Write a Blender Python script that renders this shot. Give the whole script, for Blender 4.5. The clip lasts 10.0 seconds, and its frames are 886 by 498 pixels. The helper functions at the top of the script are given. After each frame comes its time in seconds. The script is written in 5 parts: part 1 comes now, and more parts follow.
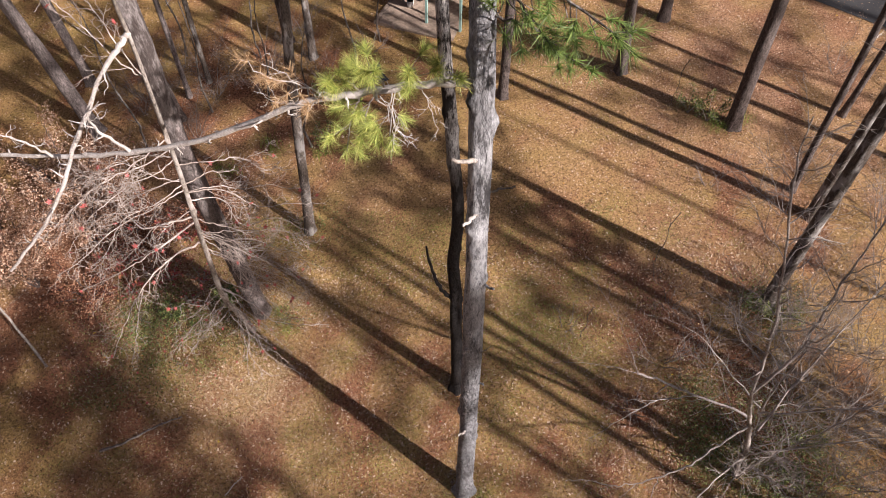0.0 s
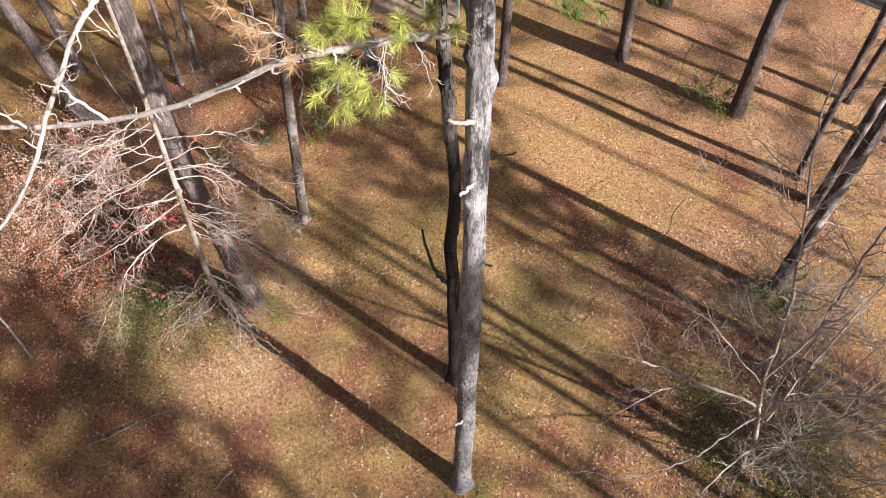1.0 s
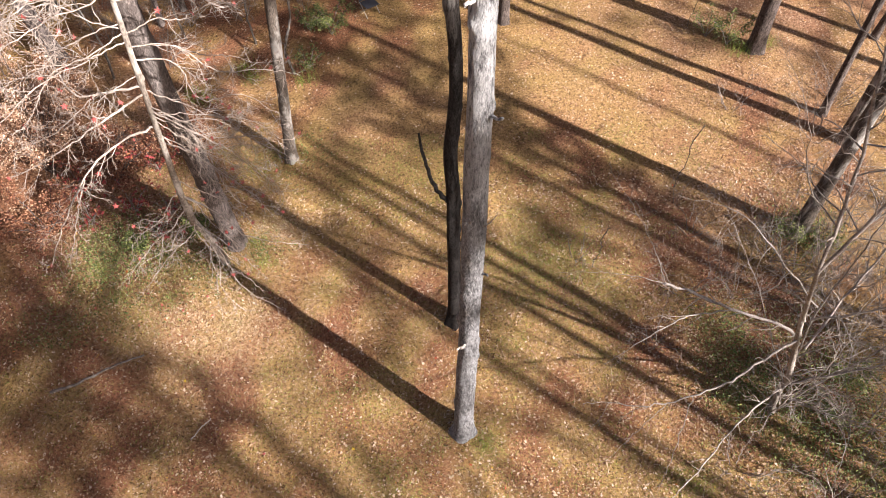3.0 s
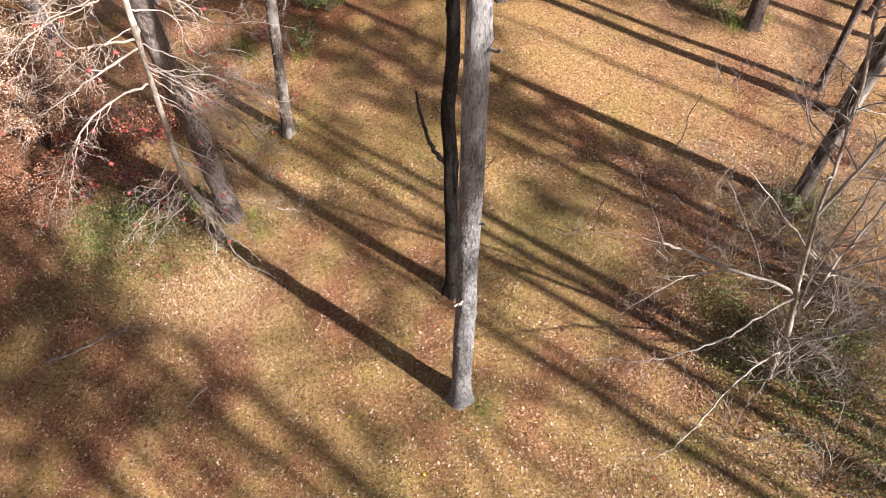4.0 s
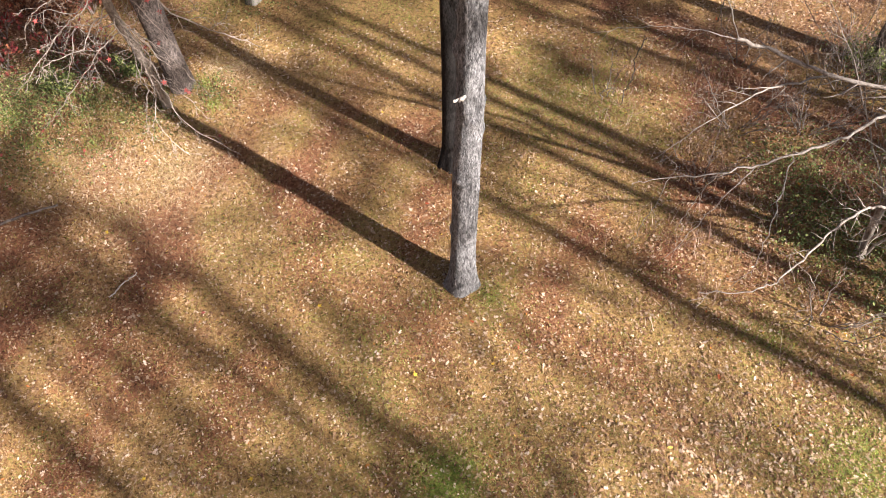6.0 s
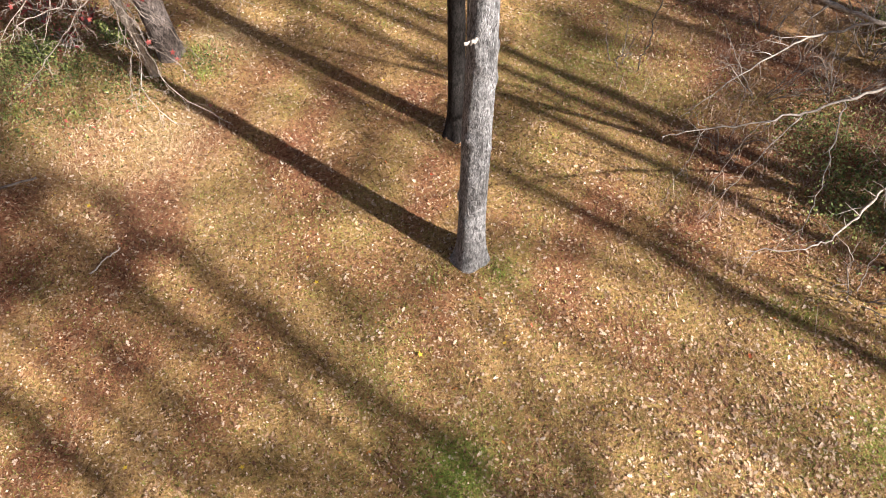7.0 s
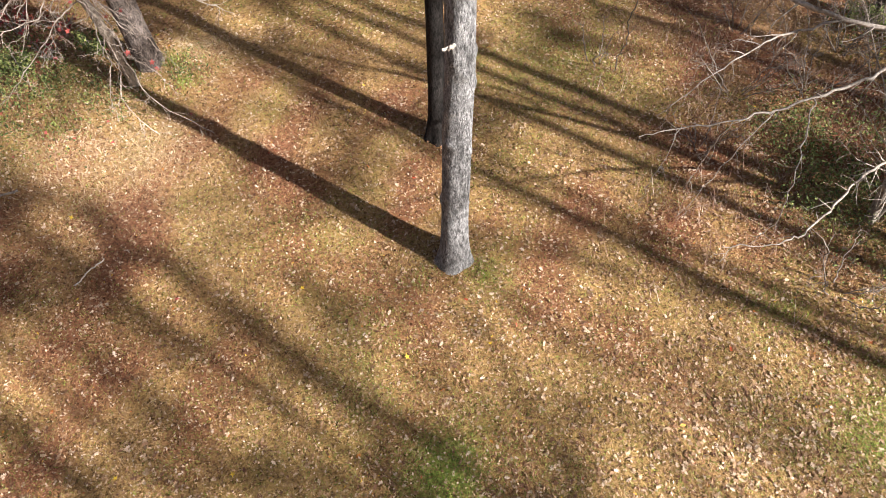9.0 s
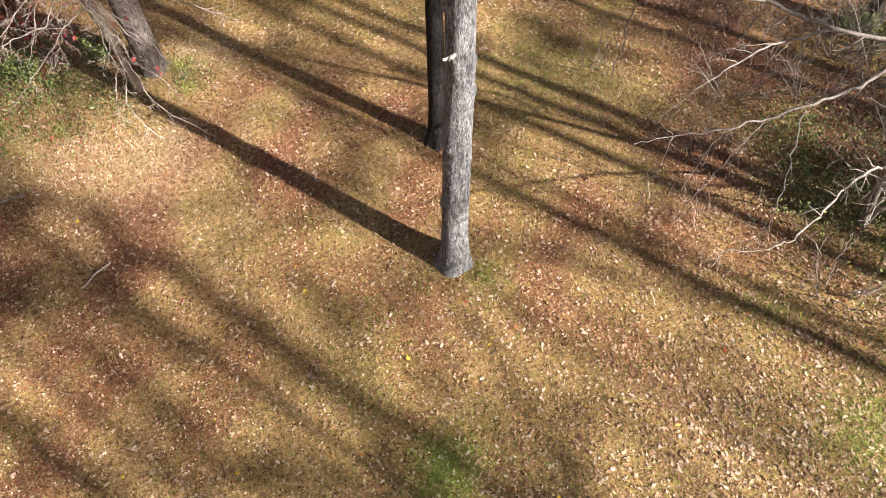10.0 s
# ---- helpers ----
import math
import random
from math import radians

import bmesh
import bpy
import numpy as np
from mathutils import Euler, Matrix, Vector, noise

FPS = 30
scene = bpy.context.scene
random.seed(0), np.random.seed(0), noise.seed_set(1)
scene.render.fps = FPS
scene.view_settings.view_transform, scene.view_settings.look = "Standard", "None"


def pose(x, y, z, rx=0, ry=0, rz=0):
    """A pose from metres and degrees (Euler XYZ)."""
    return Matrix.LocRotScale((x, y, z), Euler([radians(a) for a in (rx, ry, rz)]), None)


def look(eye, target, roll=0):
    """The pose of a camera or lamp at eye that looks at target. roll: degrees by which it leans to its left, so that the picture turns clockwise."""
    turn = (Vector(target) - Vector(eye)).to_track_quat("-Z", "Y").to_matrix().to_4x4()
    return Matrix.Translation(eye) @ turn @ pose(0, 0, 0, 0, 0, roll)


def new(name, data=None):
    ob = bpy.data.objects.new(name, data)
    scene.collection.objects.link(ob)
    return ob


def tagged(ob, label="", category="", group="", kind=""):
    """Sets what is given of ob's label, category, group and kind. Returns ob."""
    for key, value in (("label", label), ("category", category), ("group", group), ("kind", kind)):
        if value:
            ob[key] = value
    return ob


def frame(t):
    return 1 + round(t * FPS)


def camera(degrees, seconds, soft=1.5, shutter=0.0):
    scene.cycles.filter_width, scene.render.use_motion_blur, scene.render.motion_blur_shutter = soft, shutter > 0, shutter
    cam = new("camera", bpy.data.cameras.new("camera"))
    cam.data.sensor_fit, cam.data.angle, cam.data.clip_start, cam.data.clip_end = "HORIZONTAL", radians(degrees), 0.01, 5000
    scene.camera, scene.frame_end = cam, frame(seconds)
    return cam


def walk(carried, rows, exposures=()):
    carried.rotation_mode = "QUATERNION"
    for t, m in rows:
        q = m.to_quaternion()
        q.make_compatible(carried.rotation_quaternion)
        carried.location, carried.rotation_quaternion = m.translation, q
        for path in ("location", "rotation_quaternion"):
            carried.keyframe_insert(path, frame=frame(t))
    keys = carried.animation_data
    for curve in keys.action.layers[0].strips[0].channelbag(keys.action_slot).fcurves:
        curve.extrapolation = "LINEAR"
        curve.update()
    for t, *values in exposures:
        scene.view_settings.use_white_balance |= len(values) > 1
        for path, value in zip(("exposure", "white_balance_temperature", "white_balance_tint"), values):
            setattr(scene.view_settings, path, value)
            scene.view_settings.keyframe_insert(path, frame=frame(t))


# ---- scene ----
cam = camera(63.0, 10.0, soft=0.5)
PATH = [
    (0, (-0.605, 4.145, 19.693), (-0.339, 9.956, 11.559), 0.56),
    (0.5, (-0.580, 4.207, 19.271), (-0.309, 10.013, 11.133), 0.56),
    (1, (-0.566, 4.216, 18.973), (-0.275, 10.022, 10.837), 0.76),
    (1.5, (-0.565, 4.126, 18.061), (-0.269, 9.929, 9.923), 0.77),
    (2, (-0.586, 4.009, 16.984), (-0.279, 9.803, 8.839), 0.77),
    (2.5, (-0.599, 3.873, 16.601), (-0.277, 9.670, 8.459), 0.87),
    (2.7, (-0.602, 3.814, 16.553), (-0.277, 9.612, 8.412), 0.90),
    (3.8, (-0.628, 3.418, 16.229), (-0.272, 9.221, 8.093), 1.11),
    (4, (-0.645, 3.139, 16.001), (-0.269, 8.945, 7.868), 1.26),
    (4.5, (-0.653, 2.957, 14.862), (-0.258, 8.793, 6.751), 1.33),
    (5, (-0.587, 2.863, 13.650), (-0.203, 8.731, 5.562), 1.21),
    (5.5, (-0.543, 2.873, 12.386), (-0.184, 8.738, 4.294), 0.91),
    (6, (-0.525, 2.928, 11.123), (-0.146, 8.802, 3.038), 1.10),
    (6.2, (-0.565, 3.003, 10.740), (-0.181, 8.868, 2.650), 1.11),
    (7.3, (-0.636, 3.135, 10.065), (-0.241, 8.985, 1.964), 1.12),
    (7.5, (-0.636, 3.136, 10.059), (-0.242, 8.986, 1.959), 1.12),
    (8, (-0.642, 3.138, 10.076), (-0.237, 8.979, 1.970), 1.23),
    (8.2, (-0.640, 3.139, 10.085), (-0.209, 8.977, 1.978), 1.24),
    (8.4, (-0.629, 3.142, 10.129), (-0.068, 8.966, 2.019), 1.31),
    (8.5, (-0.626, 3.143, 10.139), (-0.036, 8.963, 2.029), 1.33),
    (9, (-0.612, 3.089, 10.208), (-0.018, 8.933, 2.115), 1.21),
    (9.5, (-0.634, 3.025, 10.315), (-0.025, 8.880, 2.231), 1.40),
    (10, (-0.645, 2.989, 10.429), (-0.036, 8.838, 2.341), 1.30),
]
walk(cam, [(t, look(eye, target, roll)) for t, eye, target, roll in PATH],
     exposures=[(0, 1.31, 6150, 21), (0.5, 1.52, 6150, 21), (1, 1.70, 6150, 20), (1.5, 1.83, 6200, 19), (2, 1.92, 6250, 18), (4, 1.96, 6250, 17), (6, 1.97, 6350, 16), (7.5, 1.95, 6300, 13), (10, 1.95, 6250, 12)])

# ---- world and sun ----
SUN_ELEV = radians(34.0)
SUN_DIR = Vector((0.772, -0.636, 0.0)).normalized()
world = bpy.data.worlds.new("sky")
scene.world = world
world.use_nodes = True
wn = world.node_tree
sky = wn.nodes.new("ShaderNodeTexSky")
sky.sky_type = "NISHITA"
sky.sun_disc = False
sky.dust_density = 4.0
sky.ozone_density = 0.4
sky.sun_elevation = SUN_ELEV
sky.sun_rotation = math.atan2(SUN_DIR.x, SUN_DIR.y)
wn.links.new(sky.outputs[0], wn.nodes["Background"].inputs[0])
wn.nodes["Background"].inputs[1].default_value = 0.036
sun_data = bpy.data.lights.new("sun", "SUN")
sun_data.energy = 5.0
sun_data.angle = radians(0.75)
sun_data.color = (1.0, 0.92, 0.80)
sun = new("sun", sun_data)
sun_from = SUN_DIR * math.cos(SUN_ELEV) + Vector((0, 0, math.sin(SUN_ELEV)))
sun.matrix_world = look(sun_from * 60, (0, 0, 0))


# ---- materials ----
def nodes_of(name, rough=0.9, spec=0.2):
    m = bpy.data.materials.new(name)
    m.use_nodes = True
    t = m.node_tree
    b = t.nodes["Principled BSDF"]
    b.inputs["Roughness"].default_value = rough
    b.inputs["Specular IOR Level"].default_value = spec
    return m, t, b


def tex(t, scale, detail=4.0, rough=0.6, stretch=(1, 1, 1), kind="noise"):
    co = t.nodes.new("ShaderNodeTexCoord")
    mp = t.nodes.new("ShaderNodeMapping")
    mp.inputs["Scale"].default_value = stretch
    t.links.new(co.outputs["Object"], mp.inputs[0])
    n = t.nodes.new("ShaderNodeTexNoise" if kind == "noise" else "ShaderNodeTexVoronoi")
    n.inputs["Scale"].default_value = scale
    if kind == "noise":
        n.inputs["Detail"].default_value = detail
        n.inputs["Roughness"].default_value = rough
    t.links.new(mp.outputs[0], n.inputs["Vector"])
    return n.outputs["Fac"] if kind == "noise" else n.outputs["Distance"]


def ramp(t, fac, stops):
    r = t.nodes.new("ShaderNodeValToRGB")
    e = r.color_ramp.elements
    while len(e) < len(stops):
        e.new(0.5)
    for el, (p, c) in zip(e, stops):
        el.position, el.color = p, (*c, 1)
    t.links.new(fac, r.inputs[0])
    return r.outputs[0]


def mix(t, fac, a, b, mode="MIX"):
    m = t.nodes.new("ShaderNodeMixRGB")
    m.blend_type = mode
    for sock, v in zip(m.inputs, (fac, a, b)):
        if isinstance(v, (int, float)):
            sock.default_value = v
        elif isinstance(v, tuple):
            sock.default_value = (*v, 1)
        else:
            t.links.new(v, sock)
    return m.outputs[0]


def bump(t, b, height, strength, distance=0.02):
    n = t.nodes.new("ShaderNodeBump")
    n.inputs["Strength"].default_value = strength
    n.inputs["Distance"].default_value = distance
    t.links.new(height, n.inputs["Height"])
    t.links.new(n.outputs[0], b.inputs["Normal"])


def bark(name, dark, light, patch, stretch=(9, 9, 1.6), patch_amount=0.5):
    m, t, b = nodes_of(name, 0.9, 0.15)
    grain = tex(t, 6.0, 6.0, 0.65, stretch)
    col = ramp(t, grain, [(0.36, dark), (0.62, light)])
    spots = ramp(t, tex(t, 1.6, 5.0, 0.65, (2, 2, 0.8)), [(0.5, (0, 0, 0)), (0.62, (patch_amount,) * 3)])
    col = mix(t, spots, col, patch)
    t.links.new(col, b.inputs["Base Color"])
    bump(t, b, grain, 0.7, 0.03)
    return m


def furrowed_bark(name, crack, plate, pale, cells, low, high, patch=0.55, end=90.0, depth=0.7, cover=0.46):
    """Long flaky plates parted by dark fissures; pale lichen and dark weathering higher up."""
    m, t, b = nodes_of(name, 0.92, 0.12)
    co = t.nodes.new("ShaderNodeTexCoord")
    warp = t.nodes.new("ShaderNodeTexNoise")
    warp.inputs["Scale"].default_value = 11.0
    warp.inputs["Detail"].default_value = 6.0
    t.links.new(co.outputs["Object"], warp.inputs["Vector"])
    push = t.nodes.new("ShaderNodeVectorMath")
    push.operation = "MULTIPLY_ADD"
    push.inputs[1].default_value = (0.14, 0.14, 0.26)
    t.links.new(warp.outputs["Color"], push.inputs[0])
    t.links.new(co.outputs["Object"], push.inputs[2])
    mp = t.nodes.new("ShaderNodeMapping")
    mp.inputs["Scale"].default_value = cells
    t.links.new(push.outputs[0], mp.inputs[0])
    edge = t.nodes.new("ShaderNodeTexVoronoi")
    edge.feature = "DISTANCE_TO_EDGE"
    edge.inputs["Scale"].default_value = 1.0
    cell = t.nodes.new("ShaderNodeTexVoronoi")
    cell.inputs["Scale"].default_value = 1.0
    for n in (edge, cell):
        t.links.new(mp.outputs[0], n.inputs["Vector"])
    grain = tex(t, 11.0, 7.0, 0.75, (6, 6, 1.6))
    fine = ramp(t, grain, [(0.34, (0.22,) * 3), (0.47, (0.8,) * 3), (0.66, (1.45,) * 3)])
    flakes = ramp(t, tex(t, 4.2, 6.0, 0.7, (5, 5, 1.5)), [(0.38, (0.45,) * 3), (0.50, (0.95,) * 3), (0.62, (1.25,) * 3)])
    fine = mix(t, 1.0, fine, flakes, "MULTIPLY")
    shade = ramp(t, cell.outputs["Color"], [(0.1, tuple(c * 0.72 for c in plate)), (0.9, tuple(c * 1.18 for c in plate))])
    col = mix(t, 1.0, shade, fine, "MULTIPLY")
    sep = t.nodes.new("ShaderNodeSeparateXYZ")
    t.links.new(co.outputs["Object"], sep.inputs[0])
    up = t.nodes.new("ShaderNodeMapRange")
    up.inputs["From Min"].default_value, up.inputs["From Max"].default_value = low, high
    t.links.new(sep.outputs["Z"], up.inputs["Value"])
    fade = t.nodes.new("ShaderNodeMapRange")
    fade.inputs["From Min"].default_value, fade.inputs["From Max"].default_value = end, end + 2.0
    fade.inputs["To Min"].default_value, fade.inputs["To Max"].default_value = 1.0, 0.25
    t.links.new(sep.outputs["Z"], fade.inputs["Value"])
    dark = ramp(t, tex(t, 1.5, 6.0, 0.7, (2.2, 2.2, 0.7)), [(0.45, (0, 0, 0)), (0.53, (0.9,) * 3)])
    col = mix(t, mix(t, 1.0, dark, up.outputs[0], "MULTIPLY"), col, tuple(c * 1.6 for c in crack))
    white = ramp(t, tex(t, 1.1, 7.0, 0.72, (1.9, 1.9, 0.45)), [(cover, (0, 0, 0)), (cover + 0.05, (patch,) * 3)])
    ragged = ramp(t, tex(t, 9.0, 7.0, 0.85, (2.4, 2.4, 0.5)), [(0.40, (0.05,) * 3), (0.52, (1, 1, 1))])
    white = mix(t, 1.0, white, ragged, "MULTIPLY")
    white = mix(t, 1.0, white, fade.outputs[0], "MULTIPLY")
    col = mix(t, mix(t, 1.0, white, up.outputs[0], "MULTIPLY"), col, pale)
    line = ramp(t, edge.outputs["Distance"], [(0.0, (1, 1, 1)), (0.035, (0.6,) * 3), (0.10, (0, 0, 0))])
    gaps = ramp(t, tex(t, 5.0, 5.0, 0.7, (4, 4, 1.5)), [(0.40, (0.08,) * 3), (0.60, (depth,) * 3)])
    line = mix(t, 1.0, line, gaps, "MULTIPLY")
    line = mix(t, 1.0, line, ramp(t, up.outputs[0], [(0.0, (1, 1, 1)), (1.0, (0.35,) * 3)]), "MULTIPLY")
    t.links.new(mix(t, line, col, crack), b.inputs["Base Color"])
    high_part = ramp(t, edge.outputs["Distance"], [(0.0, (0, 0, 0)), (0.16, (0.8,) * 3), (0.5, (1, 1, 1))])
    bump(t, b, mix(t, 0.5, high_part, grain), 1.0, 0.03)
    return m


M_PINE = furrowed_bark("pine_bark", (0.040, 0.038, 0.038), (0.33, 0.332, 0.345), (0.58, 0.58, 0.585), (29, 29, 5.4), 6.5, 10.5, 0.75, 12.4, 0.85)
M_NEAR_BLACK = furrowed_bark("near_black_bark", (0.016, 0.014, 0.013), (0.042, 0.038, 0.037), (0.52, 0.50, 0.48), (36, 36, 6.0), 8.5, 11.5, 0.95, 90.0, 0.7, 0.46)
M_DARK = bark("dark_bark", (0.035, 0.029, 0.025), (0.13, 0.108, 0.09), (0.40, 0.385, 0.365), patch_amount=0.65)
M_BROWN = furrowed_bark("brown_bark", (0.030, 0.024, 0.021), (0.150, 0.122, 0.110), (0.26, 0.23, 0.215), (20, 20, 3.6), 2.0, 14.0, 0.4, 90.0, 0.9)
M_GREY = furrowed_bark("grey_brown_bark", (0.040, 0.032, 0.029), (0.235, 0.200, 0.188), (0.36, 0.33, 0.315), (20, 20, 3.6), 2.0, 12.0, 0.5, 90.0, 0.9)
M_STEM = bark("stem_bark", (0.12, 0.10, 0.085), (0.33, 0.29, 0.25), (0.50, 0.46, 0.42), (5, 5, 2.0), 0.6)
M_SMOOTH = bark("smooth_bark", (0.175, 0.142, 0.12), (0.39, 0.326, 0.282), (0.57, 0.51, 0.46), (5, 5, 2.0), 0.5)
M_DEAD = bark("dead_wood", (0.27, 0.24, 0.215), (0.47, 0.43, 0.39), (0.63, 0.595, 0.555), (5, 5, 5), 0.5)
M_BRUSH = bark("brush_bark", (0.075, 0.058, 0.049), (0.22, 0.18, 0.157), (0.43, 0.385, 0.35), (4, 4, 4), 0.4)
M_TWIG = bark("twig_bark", (0.14, 0.117, 0.102), (0.35, 0.307, 0.273), (0.52, 0.475, 0.435), (4, 4, 4), 0.4)


def litter(name, stops, rough=0.75, spec=0.25, through_light=0.25, other=None):
    """Small loose pieces, each with a shade of its own."""
    m, t, b = nodes_of(name, rough, spec)
    g = t.nodes.new("ShaderNodeNewGeometry")
    col = ramp(t, g.outputs["Random Per Island"], stops)
    if other:
        where = ramp(t, tex(t, 0.8, 8.0, 0.7), [(0.50, (0, 0, 0)), (0.68, (1, 1, 1))])
        col = mix(t, where, col, ramp(t, g.outputs["Random Per Island"], other))
    col = mix(t, 0.6, col, ramp(t, tex(t, 11.0, 5.0, 0.7), [(0.36, (0.35, 0.35, 0.35)), (0.6, (1.15, 1.15, 1.15))]), "MULTIPLY")
    t.links.new(col, b.inputs["Base Color"])
    if through_light:
        tr = t.nodes.new("ShaderNodeBsdfTranslucent")
        t.links.new(col, tr.inputs[0])
        ms = t.nodes.new("ShaderNodeMixShader")
        ms.inputs[0].default_value = through_light
        t.links.new(b.outputs[0], ms.inputs[1])
        t.links.new(tr.outputs[0], ms.inputs[2])
        t.links.new(ms.outputs[0], t.nodes["Material Output"].inputs[0])
    return m


M_LEAF = litter("dry_leaf", [(0.0, (0.13, 0.062, 0.038)), (0.3, (0.26, 0.145, 0.085)), (0.5, (0.41, 0.26, 0.155)), (0.75, (0.53, 0.385, 0.26)), (0.985, (0.68, 0.55, 0.44)), (0.992, (0.62, 0.42, 0.04)), (1.0, (0.42, 0.07, 0.04))])
M_NEEDLE_BED = litter("fallen_needle", [(0.0, (0.11, 0.036, 0.020)), (0.35, (0.25, 0.094, 0.052)), (0.7, (0.40, 0.172, 0.096)), (1.0, (0.58, 0.33, 0.21))])
M_BLEACH = litter("bleached_grass", [(0.0, (0.34, 0.22, 0.12)), (0.5, (0.56, 0.42, 0.25)), (1.0, (0.80, 0.68, 0.48))])
M_SLOPE = litter("slope_leaf", [(0.0, (0.15, 0.07, 0.042)), (0.4, (0.34, 0.19, 0.115)), (0.8, (0.50, 0.335, 0.225)), (1.0, (0.66, 0.50, 0.38))])
M_WEED = litter("dry_weed", [(0.0, (0.12, 0.055, 0.04)), (0.5, (0.27, 0.15, 0.11)), (0.85, (0.44, 0.31, 0.24)), (1.0, (0.62, 0.50, 0.42))])
M_STRAW = litter("straw", [(0.0, (0.16, 0.080, 0.038)), (0.3, (0.35, 0.207, 0.095)), (0.7, (0.55, 0.37, 0.19)), (1.0, (0.77, 0.60, 0.385))],
                 other=[(0.0, (0.17, 0.10, 0.038)), (0.35, (0.38, 0.25, 0.083)), (0.7, (0.58, 0.41, 0.155)), (1.0, (0.76, 0.58, 0.30))])
M_GREEN = litter("green_grass", [(0.0, (0.08, 0.14, 0.02)), (0.5, (0.20, 0.29, 0.045)), (1.0, (0.44, 0.48, 0.12))])
M_PALE = litter("pale_leaf", [(0.0, (0.24, 0.135, 0.075)), (0.35, (0.42, 0.285, 0.18)), (1.0, (0.62, 0.485, 0.37))])
M_IVY = litter("ground_plant", [(0.0, (0.055, 0.080, 0.030)), (0.5, (0.14, 0.185, 0.058)), (1.0, (0.34, 0.36, 0.13))], 0.7, 0.2)
M_NEEDLE = litter("pine_needle", [(0.0, (0.17, 0.24, 0.05)), (0.5, (0.42, 0.48, 0.11)), (1.0, (0.70, 0.66, 0.22))], 0.5, 0.4, 0.35)
M_NEEDLE_DARK = litter("green_needle", [(0.0, (0.07, 0.13, 0.03)), (1.0, (0.25, 0.34, 0.08))], 0.5, 0.4, 0.3)
M_NEEDLE_DRY = litter("dry_needle", [(0.0, (0.32, 0.19, 0.09)), (1.0, (0.58, 0.42, 0.25))])
M_COPPER = litter("copper_leaf", [(0.0, (0.13, 0.052, 0.03)), (0.4, (0.40, 0.225, 0.135)), (0.75, (0.565, 0.38, 0.26)), (1.0, (0.76, 0.60, 0.465))], 0.6, 0.3)
M_RUST = litter("rust_leaf", [(0.0, (0.085, 0.030, 0.020)), (0.45, (0.24, 0.094, 0.053)), (0.8, (0.41, 0.20, 0.115)), (1.0, (0.60, 0.38, 0.245))], 0.6, 0.3)
M_RED = litter("red_leaf", [(0.0, (0.20, 0.035, 0.035)), (0.5, (0.42, 0.085, 0.085)), (0.8, (0.56, 0.17, 0.13)), (1.0, (0.60, 0.25, 0.11))], 0.6, 0.3)


def ground_material():
    m, t, b = nodes_of("forest_floor", 0.95, 0.1)
    fine = tex(t, 34.0, 8.0, 0.85)
    col = ramp(t, fine, [(0.34, (0.060, 0.033, 0.014)), (0.46, (0.232, 0.138, 0.053)), (0.58, (0.465, 0.305, 0.128)), (0.72, (0.81, 0.625, 0.35))])
    broad = ramp(t, tex(t, 0.55, 5.0, 0.6), [(0.46, (0, 0, 0)), (0.66, (0.6,) * 3)])
    green = ramp(t, tex(t, 42.0, 8.0, 0.85), [(0.34, (0.075, 0.052, 0.018)), (0.5, (0.29, 0.212, 0.066)), (0.70, (0.66, 0.53, 0.215))])
    col = mix(t, broad, col, green)
    red = ramp(t, tex(t, 34.0, 5.0, 0.75), [(0.34, (0.055, 0.020, 0.012)), (0.5, (0.20, 0.080, 0.044)), (0.70, (0.48, 0.25, 0.15))])
    lay = t.nodes.new("ShaderNodeAttribute")
    lay.attribute_name = "needle_bed"
    add = t.nodes.new("ShaderNodeMath")
    t.links.new(lay.outputs["Fac"], add.inputs[0])
    t.links.new(tex(t, 2.5, 8.0, 0.75), add.inputs[1])
    half = t.nodes.new("ShaderNodeMath")
    half.operation = "MULTIPLY"
    half.inputs[1].default_value = 0.5
    t.links.new(add.outputs[0], half.inputs[0])
    where = ramp(t, half.outputs[0], [(0.36, (0, 0, 0)), (0.66, (0.9,) * 3)])
    col = mix(t, where, col, red)
    strewn = ramp(t, tex(t, 26.0, 6.0, 0.8), [(0.34, (0.09, 0.042, 0.026)), (0.48, (0.30, 0.165, 0.10)), (0.60, (0.50, 0.315, 0.205)), (0.72, (0.78, 0.58, 0.44))])
    cover = t.nodes.new("ShaderNodeAttribute")
    cover.attribute_name = "leaf_cover"
    col = mix(t, cover.outputs["Fac"], col, strewn)
    # matted tufts, with the shade in the gaps between them put into the colour
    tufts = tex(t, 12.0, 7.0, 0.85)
    gap_shade = ramp(t, tufts, [(0.40, (0.20, 0.185, 0.17)), (0.48, (0.72, 0.70, 0.68)), (0.57, (1.05, 1.05, 1.05))])
    t.links.new(mix(t, 1.0, col, gap_shade, "MULTIPLY"), b.inputs["Base Color"])
    bump(t, b, mix(t, 0.5, fine, tufts), 0.9, 0.06)
    return m


def plain(name, colour, rough=0.8, var=0.3, scale=8.0, metal=0.0):
    m, t, b = nodes_of(name, rough, 0.3)
    dim = tuple(c * (1 - var) for c in colour)
    n = tex(t, scale, 6.0, 0.65)
    t.links.new(ramp(t, n, [(0.3, dim), (0.7, colour)]), b.inputs["Base Color"])
    b.inputs["Metallic"].default_value = metal
    bump(t, b, n, 0.25, 0.01)
    return m


# ---- building helpers ----
def gz(x, y):
    """Height of the ground, which rises gently to the right."""
    return 0.0524 * 60.0 * np.tanh(np.asarray(x) / 60.0) + 0.03 * np.sin(0.9 * np.asarray(x) + 1.0) * np.cos(0.7 * np.asarray(y))


